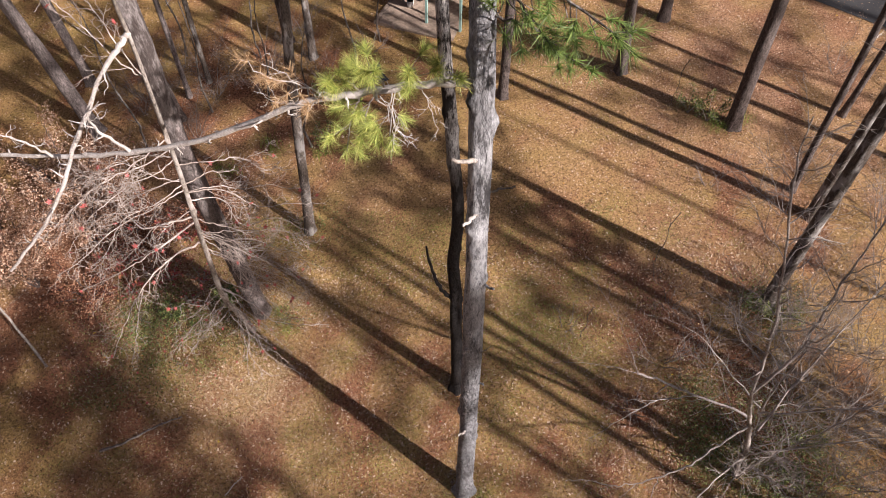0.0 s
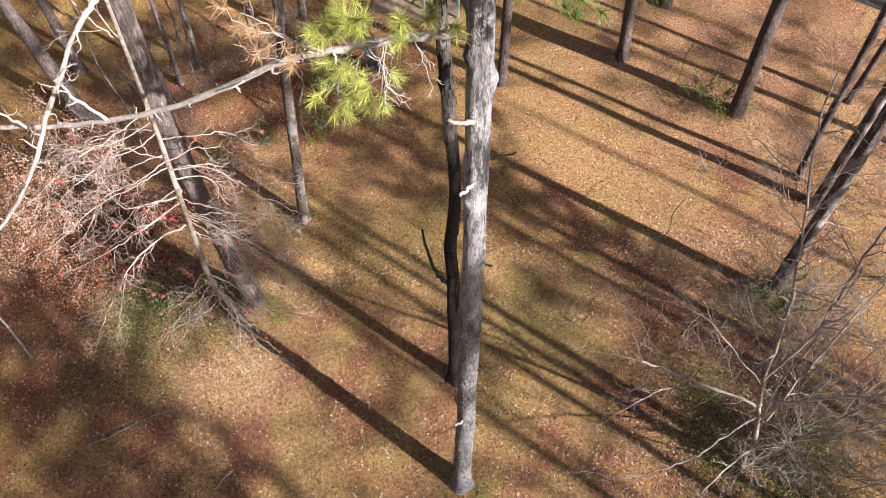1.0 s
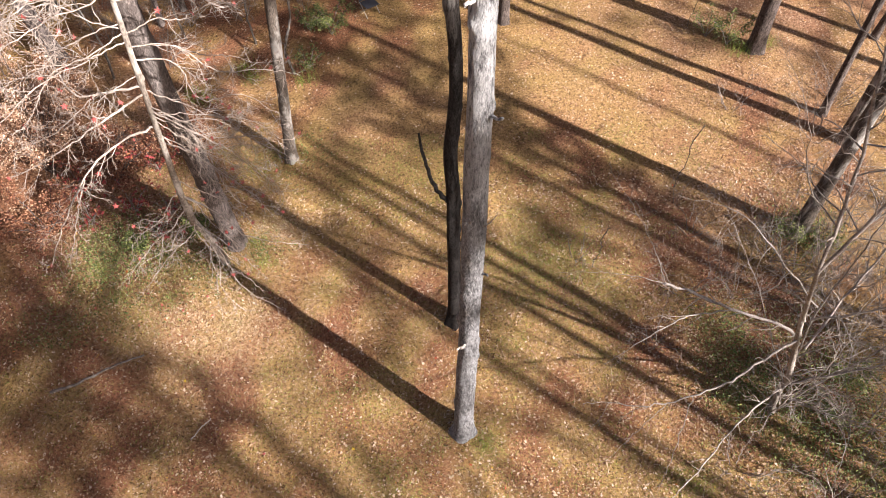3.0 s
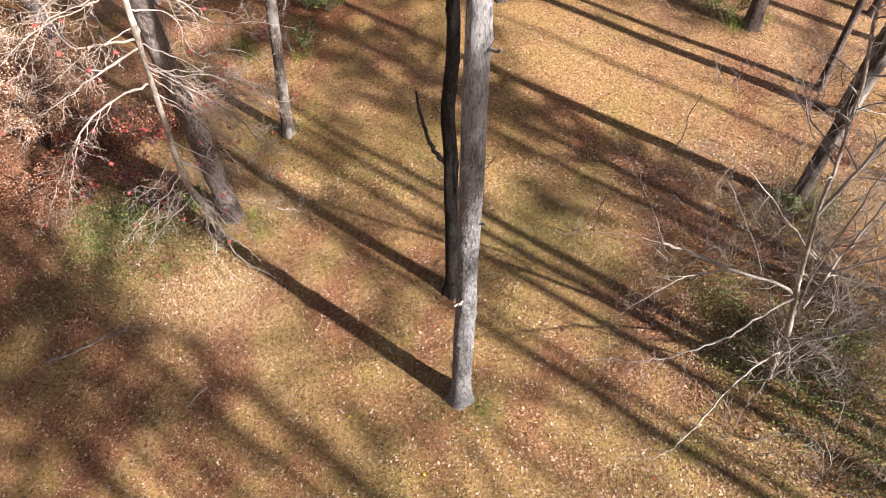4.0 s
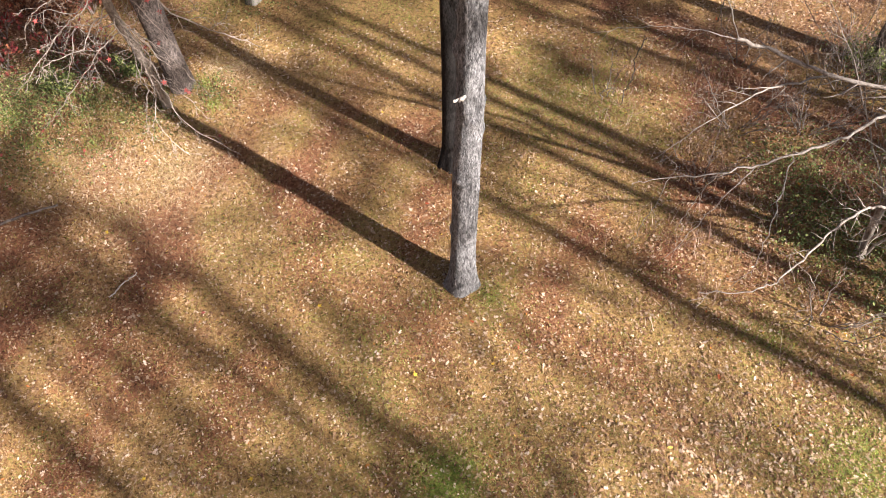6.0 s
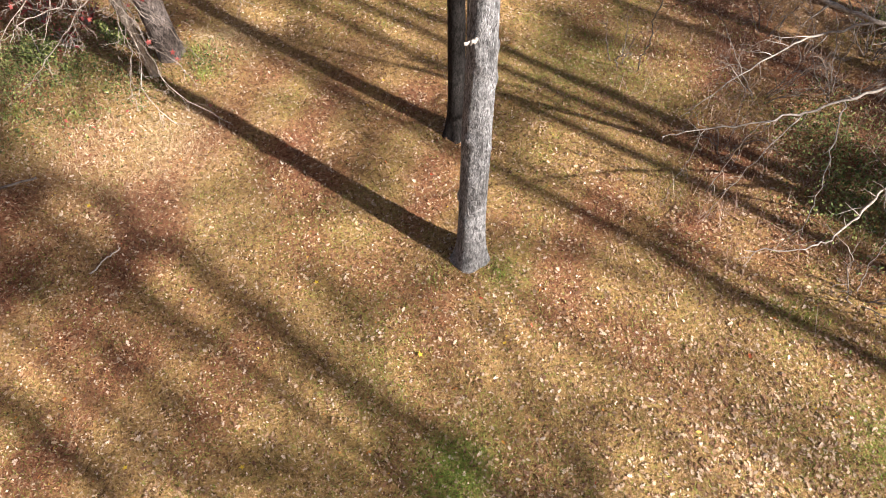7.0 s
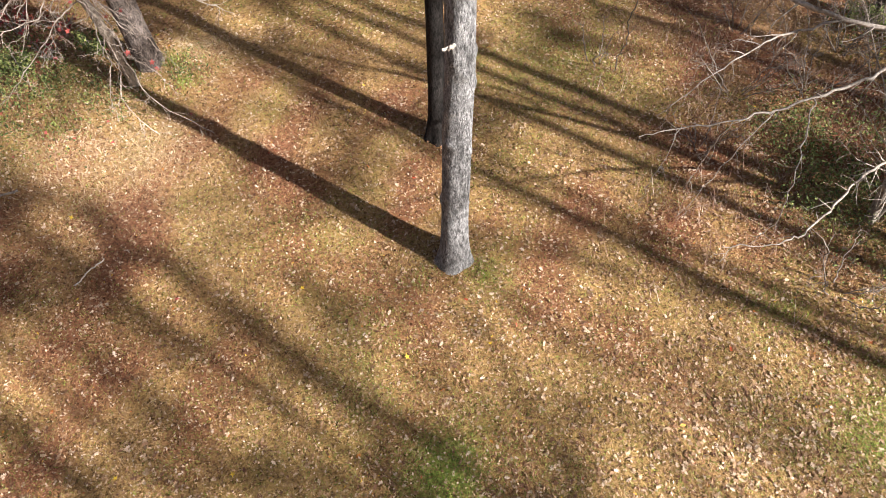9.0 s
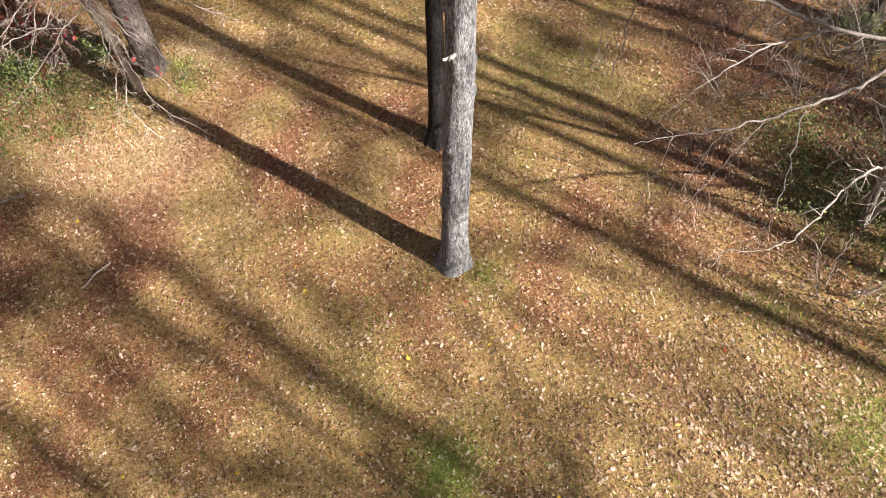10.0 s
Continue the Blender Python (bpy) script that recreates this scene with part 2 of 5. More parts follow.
def mesh_of(name, verts, faces, material, smooth=True):
    me = bpy.data.meshes.new(name)
    verts = np.asarray(verts, dtype=np.float32)
    faces = np.asarray(faces, dtype=np.int32)
    n, k = faces.shape
    me.vertices.add(len(verts))
    me.vertices.foreach_set("co", verts.ravel())
    me.loops.add(n * k)
    me.loops.foreach_set("vertex_index", faces.ravel())
    me.polygons.add(n)
    me.polygons.foreach_set("loop_start", np.arange(0, n * k, k, dtype=np.int32))
    me.polygons.foreach_set("loop_total", np.full(n, k, dtype=np.int32))
    me.update(calc_edges=True)
    me.polygons.foreach_set("use_smooth", np.full(n, smooth))
    me.materials.append(material)
    return me


def part(name, me, parent, label="", kind=""):
    ob = new(name, me)
    ob.parent = parent
    return tagged(ob, label, kind=kind)


def thing(name, x, y, z, label, category, group=""):
    ob = new(name)
    ob.location = (x, y, z)
    return tagged(ob, label, category, group)


def bm_mesh(name, bm, material):
    me = bpy.data.meshes.new(name)
    bm.to_mesh(me)
    bm.free()
    me.materials.append(material)
    return me


class Tubes:
    """Gathers bent, tapering tubes into one mesh."""

    def __init__(self):
        self.v, self.f, self.n = [], [], 0

    def add(self, pts, radii, sides=5):
        pts = np.asarray(pts, float)
        radii = np.asarray(radii, float)
        tang = np.gradient(pts, axis=0)
        tang /= np.linalg.norm(tang, axis=1)[:, None] + 1e-9
        ref = np.array([0.0, 0, 1.0]) if abs(tang[0][2]) < 0.8 else np.array([0.0, 1.0, 0])
        u = np.cross(tang, ref)
        u /= np.linalg.norm(u, axis=1)[:, None] + 1e-9
        w = np.cross(tang, u)
        a = np.linspace(0, 2 * math.pi, sides, endpoint=False)
        ring = pts[:, None, :] + radii[:, None, None] * (np.cos(a)[None, :, None] * u[:, None, :] + np.sin(a)[None, :, None] * w[:, None, :])
        m = len(pts)
        i = np.arange(m - 1)[:, None] * sides
        j = np.arange(sides)[None, :]
        k = (j + 1) % sides
        quads = np.stack([i + j, i + k, i + sides + k, i + sides + j], -1).reshape(-1, 4) + self.n
        self.v.append(ring.reshape(-1, 3))
        self.f.append(quads)
        self.n += m * sides

    def mesh(self, name, material):
        return mesh_of(name, np.concatenate(self.v), np.concatenate(self.f), material)


def spline(pts, steps=6):
    """A smooth line through the given points."""
    p = np.asarray(pts, float)
    q = np.vstack([2 * p[0] - p[1], p, 2 * p[-1] - p[-2]])
    out = []
    for i in range(1, len(q) - 2):
        for s in np.linspace(0, 1, steps, endpoint=False):
            a, b, c, d = q[i - 1], q[i], q[i + 1], q[i + 2]
            out.append(0.5 * (2 * b + (c - a) * s + (2 * a - 5 * b + 4 * c - d) * s * s + (3 * b - a - 3 * c + d) * s ** 3))
    out.append(p[-1])
    return np.array(out)


def trunk_mesh(name, axis, r0, r1, flare, material, sides=28, rings=90, rough=0.05, seed=0, ridges=0.0, lobes=5, knots=0, taper=1.0):
    """A trunk along a line of points: root flare, taper, bumps and bark ridges."""
    rng = np.random.default_rng(seed)
    line = spline(axis, 24)
    s = np.concatenate([[0], np.cumsum(np.linalg.norm(np.diff(line, axis=0), axis=1))])
    h = np.linspace(0, 1, rings) ** 1.35 * s[-1]
    c = np.stack([np.interp(h, s, line[:, k]) for k in range(3)], 1)
    a = np.linspace(0, 2 * math.pi, sides, endpoint=False)
    ph = rng.uniform(0, 6.28, 12)
    r = r0 + (r1 - r0) * (h / s[-1]) ** taper
    lob = 1 + 0.35 * np.cos(lobes * a + ph[0]) + 0.2 * np.cos(3 * a + ph[1])
    rr = r[:, None] * np.ones(sides)[None, :]
    rr += (flare * np.exp(-h / 0.36))[:, None] * lob[None, :]
    A, HH = np.meshgrid(a, h)
    rr *= 1 + rough * (np.sin(2 * A + 1.1 * HH + ph[2]) * 0.5 + np.sin(3 * A - 1.9 * HH + ph[3]) * 0.35 + np.sin(A + 3.1 * HH + ph[4]) * 0.3)
    if ridges:
        n = int(2 * math.pi * r0 / 0.035)
        wob = 0.9 * np.sin(HH * 3.7 + ph[5]) + 0.6 * np.sin(HH * 8.3 + 2 * A + ph[6]) + 0.5 * np.sin(HH * 15.1 - 3 * A + ph[7])
        rid = np.abs(np.sin(0.5 * n * A + wob))
        brk = 0.6 + 0.4 * np.sin(HH * 31 + 5 * np.sin(3 * A + ph[8]) + ph[9])
        rr += ridges * (rid ** 0.6 - 0.6) * brk + rng.normal(0, ridges * 0.22, rr.shape)
    for _ in range(knots):
        # healed branch scars, swelling a little
        h0, a0, up = rng.uniform(1.0, s[-1] * 0.75), rng.uniform(0, 6.28), rng.uniform(0.05, 0.13)
        turn = (A - a0 + math.pi) % (2 * math.pi) - math.pi
        rr += rng.uniform(0.02, 0.05) * np.exp(-((HH - h0) / up) ** 2 - (turn / 0.4) ** 2)
    v = np.stack([c[:, 0, None] + rr * np.cos(A), c[:, 1, None] + rr * np.sin(A), c[:, 2, None] + 0 * rr], -1)
    i = np.arange(rings - 1)[:, None] * sides
    j = np.arange(sides)[None, :]
    k = (j + 1) % sides
    f = np.stack([i + j, i + k, i + sides + k, i + sides + j], -1).reshape(-1, 4)
    return mesh_of(name, v.reshape(-1, 3), f, material)


def twigs(tubes, line, rad, rng, depth=2, every=0.35, reach=1.0, spread=0.9, lift=0.15, sides=4, tip=0.002, start=0.15, wig=0.16):
    """Side shoots along a limb, and shoots on those."""
    line = np.asarray(line)
    seg = np.linalg.norm(np.diff(line, axis=0), axis=1)
    s = np.concatenate([[0], np.cumsum(seg)])
    ends = []
    at = s[-1] * start + rng.uniform(0, every)
    side = rng.choice([-1, 1])
    while at < s[-1]:
        p = np.array([np.interp(at, s, line[:, k]) for k in range(3)])
        d = np.array([np.interp(min(at + 0.1, s[-1]), s, line[:, k]) for k in range(3)]) - np.array([np.interp(max(at - 0.1, 0), s, line[:, k]) for k in range(3)])
        d /= np.linalg.norm(d) + 1e-9
        r = np.interp(at, s, rad)
        perp = np.cross(d, rng.normal(0, 1, 3))
        perp /= np.linalg.norm(perp) + 1e-9
        way = d * rng.uniform(0.45, 0.9) + perp * spread * side * rng.uniform(0.6, 1.1) + np.array([0, 0, lift])
        way /= np.linalg.norm(way)
        side = -side
        ln = reach * rng.uniform(0.45, 1.1) * (1.05 - 0.55 * at / s[-1])
        n = 6 if depth > 1 else 4
        pts = [p]
        for q in range(n):
            way = way + rng.normal(0, wig, 3) + np.array([0, 0, lift * 0.25])
            way /= np.linalg.norm(way)
            pts.append(pts[-1] + way * ln / n)
        pts = np.array(pts)
        rs = np.linspace(max(r * 0.58, tip * 1.6), tip, n + 1)
        tubes.add(pts, rs, sides if depth > 1 else 3)
        ends.append(pts)
        if depth > 1:
            ends += twigs(tubes, pts, rs, rng, depth - 1, every * 0.62, reach * 0.48, spread, lift, sides, tip, 0.2, wig * 0.8)
        at += every * rng.uniform(0.6, 1.4)
    return ends


def limb(name, parent, pts, r0, r1, material, rng, label="", depth=2, every=0.35, reach=1.0, lift=0.15, sides=7, spread=0.9, start=0.15, tip=0.0025, wig=0.16, keep=None):
    """A limb with its shoots, one mesh; points are in world metres."""
    base = np.array(parent.location)
    line = spline(np.asarray(pts, float) - base, 6)
    k = len(line)
    line[1:-1] += rng.normal(0, 0.012, (k - 2, 3))
    rad = np.linspace(r0, r1, k) * (1 + rng.normal(0, 0.09, k))
    tb = Tubes()
    tb.add(line, rad, sides)
    ends = twigs(tb, line, rad, rng, depth, every, reach, spread, lift, 4, tip, start, wig) if depth else []
    made = part(name, tb.mesh(name, material), parent, label)
    if keep is not None:
        keep.append(made)
    return line, ends


def scatter_flat(rng, xy, size, lift, curl, shape):
    """Many small curled pieces on the ground; shape gives the outline in the unit square."""
    n = len(xy)
    z = gz(xy[:, 0], xy[:, 1])
    ang = rng.uniform(0, 2 * math.pi, n)
    tilt = rng.normal(0, curl, (n, 2))
    sc = rng.uniform(*size, n)
    out = np.array(shape, float)
    k = len(out)
    u = out[:, 0][None, :] * sc[:, None]
    v = out[:, 1][None, :] * sc[:, None]
    x = u * np.cos(ang)[:, None] - v * np.sin(ang)[:, None]
    y = u * np.sin(ang)[:, None] + v * np.cos(ang)[:, None]
    rag = rng.uniform(0.8, 1.12, (n, k))
    x, y = x * rag, y * rag
    bend = (out[:, 0] ** 2 + out[:, 1] ** 2)[None, :] * sc[:, None] * rng.uniform(-0.05, 0.22, n)[:, None]
    fold = np.abs(out[:, 1])[None, :] * sc[:, None] * rng.normal(0.14, 0.32, n)[:, None]
    h = x * tilt[:, :1] + y * tilt[:, 1:] + bend + fold
    h -= h.min(axis=1)[:, None]
    verts = np.stack([xy[:, :1] + x, xy[:, 1:] + y, z[:, None] + rng.uniform(*lift, n)[:, None] + h], -1)
    return verts.reshape(-1, 3), np.arange(n * k).reshape(n, k)


def blades(rng, xy, length, width, rise, base_z=None):
    """Single blades of grass or straw, three corners each."""
    n = len(xy)
    z = gz(xy[:, 0], xy[:, 1]) if base_z is None else base_z
    ang = rng.uniform(0, 2 * math.pi, n)
    ln = rng.uniform(*length, n)
    wd = rng.uniform(*width, n)
    el = rng.uniform(*rise, n)
    d = np.stack([np.cos(ang) * np.cos(el), np.sin(ang) * np.cos(el), np.sin(el)], -1)
    p = np.stack([-np.sin(ang), np.cos(ang), 0 * ang], -1)
    b = np.stack([xy[:, 0], xy[:, 1], z + 0.004], -1)
    v = np.stack([b - p * wd[:, None] / 2, b + p * wd[:, None] / 2, b + d * ln[:, None]], 1)
    return v.reshape(-1, 3), np.arange(n * 3).reshape(n, 3)


def needle_tufts(rng, centres, axes, count, length, width):
    """Tufts of pine needles fanning round each shoot's tip."""
    c = np.repeat(np.asarray(centres), count, axis=0)
    ax = np.repeat(np.asarray(axes), count, axis=0)
    d = rng.normal(0, 0.62, c.shape) + ax * 0.75
    d /= np.linalg.norm(d, axis=1)[:, None]
    ln = rng.uniform(*length, len(c))[:, None]
    w = np.cross(d, rng.normal(0, 1, c.shape))
    w /= np.linalg.norm(w, axis=1)[:, None]
    root = c + ax * rng.uniform(-0.10, 0.02, len(c))[:, None]
    tipp = root + d * ln + np.array([0, 0, -0.12]) * ln
    v = np.stack([root - w * width / 2, root + w * width / 2, tipp], 1).reshape(-1, 3)
    return v, np.arange(len(v)).reshape(-1, 3)


def leaf_cloud(rng, centres, size, shape):
    n = len(centres)
    out = np.array(shape, float)
    a = rng.normal(0, 1, (n, 3))
    a /= np.linalg.norm(a, axis=1)[:, None]
    b = np.cross(a, rng.normal(0, 1, (n, 3)))
    b /= np.linalg.norm(b, axis=1)[:, None]
    sc = rng.uniform(*size, n)[:, None, None]
    v = centres[:, None, :] + sc * (out[None, :, :1] * a[:, None, :] + out[None, :, 1:] * b[:, None, :])
    return v.reshape(-1, 3), np.arange(n * len(out)).reshape(n, len(out))


OVAL = [(-0.5, 0.0), (-0.2, 0.24), (0.25, 0.22), (0.6, 0.0), (0.25, -0.22), (-0.2, -0.24)]
LOBED = [(-0.55, 0.0), (-0.15, 0.36), (0.06, 0.15), (0.34, 0.36), (0.62, 0.0), (0.30, -0.38), (0.05, -0.15), (-0.18, -0.34)]

OAK = [(-0.56, 0.0), (-0.34, 0.12), (-0.24, 0.36), (-0.06, 0.17), (0.10, 0.43), (0.20, 0.18), (0.42, 0.27), (0.56, 0.0), (0.40, -0.24), (0.22, -0.16), (0.06, -0.41), (-0.09, -0.18), (-0.28, -0.33), (-0.36, -0.11)]

# ---- ground ----
def near(xy, spots):
    """How strongly points lie within any of the patches (x, y, radius, strength)."""
    w = np.zeros(len(xy))
    for x, y, r, s in spots:
        d2 = ((xy[:, 0] - x) ** 2 + (xy[:, 1] - y) ** 2) / r ** 2
        w = np.maximum(w, s * np.exp(-d2))
    return w


# beds of red-brown needles, and where they lie
NEEDLES = [(7.4, 12.0, 1.8, 0.9), (9.0, 10.0, 2.0, 0.8), (-0.8, 11.1, 0.9, 0.7), (-1.0, 13.9, 1.1, 0.9), (-3.2, 15.6, 1.2, 0.6), (-8.4, 11.8, 2.0, 0.8), (-6.0, 7.4, 1.5, 0.5), (0.6, 8.9, 1.1, 0.7), (5.6, 16.2, 2.0, 0.8), (5.2, 12.0, 1.4, 0.8), (-4.5, 25.5, 4.0, 0.9), (10.5, 20.0, 2.6, 0.7), (14.0, 27.0, 4.0, 0.7), (-7.1, 10.6, 2.6, 0.8), (-9.2, 9.0, 3.0, 0.7), (-5.0, 8.8, 1.7, 0.7), (-11.5, 14.6, 2.5, 1.0), (-12.0, 18.5, 4.5, 1.0), (6.4, 15.2, 2.6, 0.9), (8.6, 12.2, 3.0, 0.9), (4.8, 10.6, 1.7, 0.7), (-1.5, 12.4, 1.7, 0.6),
           (-9.0, 25.0, 6.5, 0.8), (0.2, 9.6, 0.8, 0.7), (4.0, 18.5, 2.4, 0.6), (-4.0, 12.0, 1.4, 0.5), (11.0, 18.0, 3.0, 0.7), (2.5, 9.0, 1.5, 0.4), (-3.2, 13.6, 1.6, 0.6), (3.2, 11.0, 1.4, 0.6), (1.6, 10.4, 1.0, 0.6), (5.0, 17.6, 2.4, 0.6), (-2.0, 10.2, 1.2, 0.5), (-5.2, 12.2, 1.5, 0.6), (-5.9, 11.5, 1.6, 0.5)]


# where fallen leaves hide the grass
STREWN = [(8.0, 22.0, 5.5, 0.5), (13.0, 26.0, 8.0, 0.9), (3.0, 21.0, 4.0, 0.4), (-10.0, 20.0, 4.5, 0.9), (-1.5, 21.0, 3.0, 0.5), (8.0, 17.5, 3.0, 0.6), (4.5, 6.3, 3.0, 0.2), (-5.5, 12.6, 2.0, 0.5)]


def clumps(xy, size, seed):
    """Soft uneven patches, nought to one, about size metres across."""
    r = np.random.default_rng(seed)
    w = np.zeros(len(xy))
    for k in range(9):
        a = r.uniform(0, 6.28)
        q = (2 ** r.uniform(-0.8, 1.4)) * 3.0 / size
        w += np.sin((xy[:, 0] * math.cos(a) + xy[:, 1] * math.sin(a)) * q + r.uniform(0, 6.28))
    return np.clip(0.5 + w / 6.0, 0, 1)


def bed(xy):
    return np.clip(0.9 * near(xy, NEEDLES) + 0.8 * (clumps(xy, 1.0, 3) - 0.5), 0, 1)


def ground():
    c = np.concatenate([-np.geomspace(900, 26, 22), np.linspace(-25, 25, 160), np.geomspace(26, 900, 22)])
    gx, gy = np.meshgrid(c, c + 15)
    v = np.stack([gx, gy, gz(gx, gy)], -1).reshape(-1, 3)
    n = len(c)
    i = np.arange(n - 1)[:, None] * n
    j = np.arange(n - 1)[None, :]
    f = np.stack([i + j, i + j + 1, i + n + j + 1, i + n + j], -1).reshape(-1, 4)
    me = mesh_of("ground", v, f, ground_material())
    lay = me.attributes.new("needle_bed", "FLOAT", "POINT")
    lay.data.foreach_set("value", bed(v[:, :2]).astype(np.float32))
    lay = me.attributes.new("leaf_cover", "FLOAT", "POINT")
    lay.data.foreach_set("value", (near(v[:, :2], STREWN) * (0.45 + 0.55 * clumps(v[:, :2], 1.4, 51))).astype(np.float32))
    ob = new("ground", me)
    tagged(ob, "leaf-strewn forest floor of dry grass and pine straw", "ground", kind="structure")


ground()

# ---- trees ----
def tree(name, x, y, label, category="tree", group=""):
    return thing(name, x, y, float(gz(x, y)) - 0.06, label, category, group)


def local(ob, pts):
    b = np.array(ob.location)
    return np.asarray(pts, float) - b


def pine_crown(ob, rng, axis, z0, z1, count, reach, tuft_step=0.36, needles=34, material=None, wide=0.026, even=False):
    """Limbs high on a pine, with tufts of needles on their shoots."""
    line = spline(local(ob, axis), 12)
    tips, ways = [], []
    for i in range(count):
        z = z0 + (z1 - z0) * (i + rng.uniform(0, 0.9)) / count
        p = np.array([np.interp(z, line[:, 2], line[:, k]) for k in range(3)])
        az = i * 2.4 + rng.uniform(-0.5, 0.5)
        ln = reach * rng.uniform(0.6, 1.1) * (1.1 - 0.7 * (z - z0) / (z1 - z0))
        out = np.array([math.cos(az), math.sin(az), 0])
        pts = [p, p + out * ln * 0.35 + [0, 0, 0.15], p + out * ln * 0.7 + [0, 0, 0.2 + rng.uniform(-0.2, 0.3)], p + out * ln + [0, 0, 0.55]]
        tb = Tubes()
        ls = spline(pts, 4)
        rad = np.linspace(0.045, 0.012, len(ls))
        tb.add(ls, rad, 5)
        ends = twigs(tb, ls, rad, rng, 1, tuft_step, ln * 0.42, 0.8, 0.25, 3, 0.006, 0.3)
        part("limb", tb.mesh("limb", M_DARK), ob)
        for e in ends + [ls]:
            for q in (range(1, len(e)) if even else (len(e) - 1, len(e) - 3)):
                d = e[q] - e[q - 1]
                tips.append(e[q])
                ways.append(d / (np.linalg.norm(d) + 1e-9))
    v, f = needle_tufts(rng, tips, ways, needles // 3 if even else needles, (0.16, 0.34), wide)
    part("needles", mesh_of("needles", v, f, material or M_NEEDLE_DARK, False), ob, "green pine needles", "stuff")


def plain_pine(x, y, r, axis, seed, label, material=None, z0=14.0, top=22.0, reach=3.4, count=17, stubs=4, wide=0.03, even=False):
    rng = np.random.default_rng(seed)
    ob = tree("pine_tree", x, y, label)
    part("trunk", trunk_mesh("trunk", local(ob, axis), r, 0.06, r * 0.4, material or M_BROWN, *((10, 36) if even else (18, 80)), 0.05, seed, 0.0 if even else 0.008), ob)
    line = spline(np.asarray(axis, float), 12)
    for i in range(stubs):
        z = rng.uniform(4, z0)
        p = np.array([np.interp(z, line[:, 2], line[:, k]) for k in range(3)])
        az = rng.uniform(0, 6.28)
        d = np.array([math.cos(az), math.sin(az), rng.uniform(-0.2, 0.3)])
        limb("dead_branch", ob, [p, p + d * 0.4, p + d * rng.uniform(0.7, 1.3)], 0.025, 0.008, M_DEAD, rng, "", 1, 0.4, 0.35)
    pine_crown(ob, rng, axis, z0, top, count, reach, needles=34 if even else 16, wide=wide if even else wide * 1.9, even=even)
    return ob


def main_pine():
    rng = np.random.default_rng(11)
    axis = [(0.3, 10.2, -0.06), (0.26, 10.18, 4.6), (0.2, 10.22, 9.0), (0.14, 10.38, 13.0), (0.06, 10.45, 15.5), (0.0, 10.7, 20.0), (0.0, 10.8, 25.0)]
    ob = tree("pine_tree", 0.29, 10.2, "tall grey pine trunk with flaky furrowed bark and flared base")
    part("trunk", trunk_mesh("trunk", local(ob, axis), 0.215, 0.09, 0.135, M_PINE, 84, 420, 0.06, 3, 0.009, 4, 60), ob)
    # broken stubs and short dead twigs
    for pts, r, m in [
        ([(0.14, 10.3, 12.98), (-0.06, 10.16, 13.1), (-0.24, 10.08, 13.24)], 0.036, M_STEM),
        ([(0.14, 10.2, 12.0), (0.02, 10.1, 11.98), (-0.06, 10.03, 11.96)], 0.03, M_DEAD),
        ([(0.24, 10.12, 4.72), (0.13, 9.95, 4.73), (0.02, 9.9, 4.74)], 0.03, M_DEAD),
        ([(0.2, 10.1, 8.32), (0.1, 10.03, 8.36), (0.02, 9.98, 8.38)], 0.026, M_TWIG),
        ([(0.3, 10.2, 10.3), (0.4, 10.05, 10.35), (0.45, 10.0, 10.4)], 0.026, M_PINE),
        ([(0.3, 10.2, 6.9), (0.42, 10.05, 6.95), (0.46, 10.0, 7.0)], 0.024, M_PINE),
    ]:
        limb("branch_stub", ob, pts, r, r * 0.6, m, rng, "", 0)
    limb("dead_branch", ob, [(0.15, 10.3, 12.2), (0.4, 10.4, 12.26), (0.64, 10.4, 12.34)], 0.022, 0.01, M_DARK, rng, "", 1, 0.2, 0.2)
    limb("dead_branch", ob, [(0.25, 10.1, 8.1), (0.45, 10.05, 8.35), (0.5, 10.0, 8.6)], 0.012, 0.004, M_TWIG, rng, "", 0)
    # the long bare branch with its living and dry tufts
    line, _ = limb("long_branch", ob, [(0.05, 10.45, 14.1), (-0.62, 10.55, 14.01), (-1.5, 10.7, 13.72), (-2.21, 10.9, 13.37), (-3.23, 11.2, 12.66), (-4.56, 11.7, 11.84), (-6.12, 12.3, 11.11), (-7.9, 12.95, 10.5)],
                   0.050, 0.036, M_DEAD, rng, "long pale dead pine branch", 2, 0.26, 0.26, -0.02, 8, 1.1, 0.05, 0.004, 0.35)
    for a, b in [((-0.9, 10.58, 13.92), (-0.75, 10.3, 13.3)), ((-1.1, 10.6, 13.86), (-1.0, 10.35, 13.2)), ((-0.6, 10.55, 14.0), (-0.4, 10.35, 13.5)), ((-1.9, 10.8, 13.5), (-2.5, 10.5, 14.0)), ((-1.8, 10.8, 13.55), (-2.35, 10.55, 14.35))]:
        a, b = np.array(a), np.array(b)
        limb("dead_shoot", ob, [a, (a + b) / 2 + rng.normal(0, 0.06, 3), b], 0.007, 0.003, M_DEAD, rng, "", 2, 0.13, 0.4, -0.05, 5, 1.0, 0.1, 0.0022, 0.3)
    for pts in ([(-5.0, 11.85, 11.66), (-5.2, 11.7, 12.25), (-5.15, 11.6, 12.7), (-4.8, 11.5, 12.95)], [(-6.6, 12.45, 10.95), (-6.75, 12.25, 11.5), (-7.2, 12.1, 12.0)]):
        limb("dead_shoot", ob, pts, 0.026, 0.009, M_DEAD, rng, "", 2, 0.2, 0.6, 0.05, 6, 1.0, 0.3, 0.0035, 0.5)
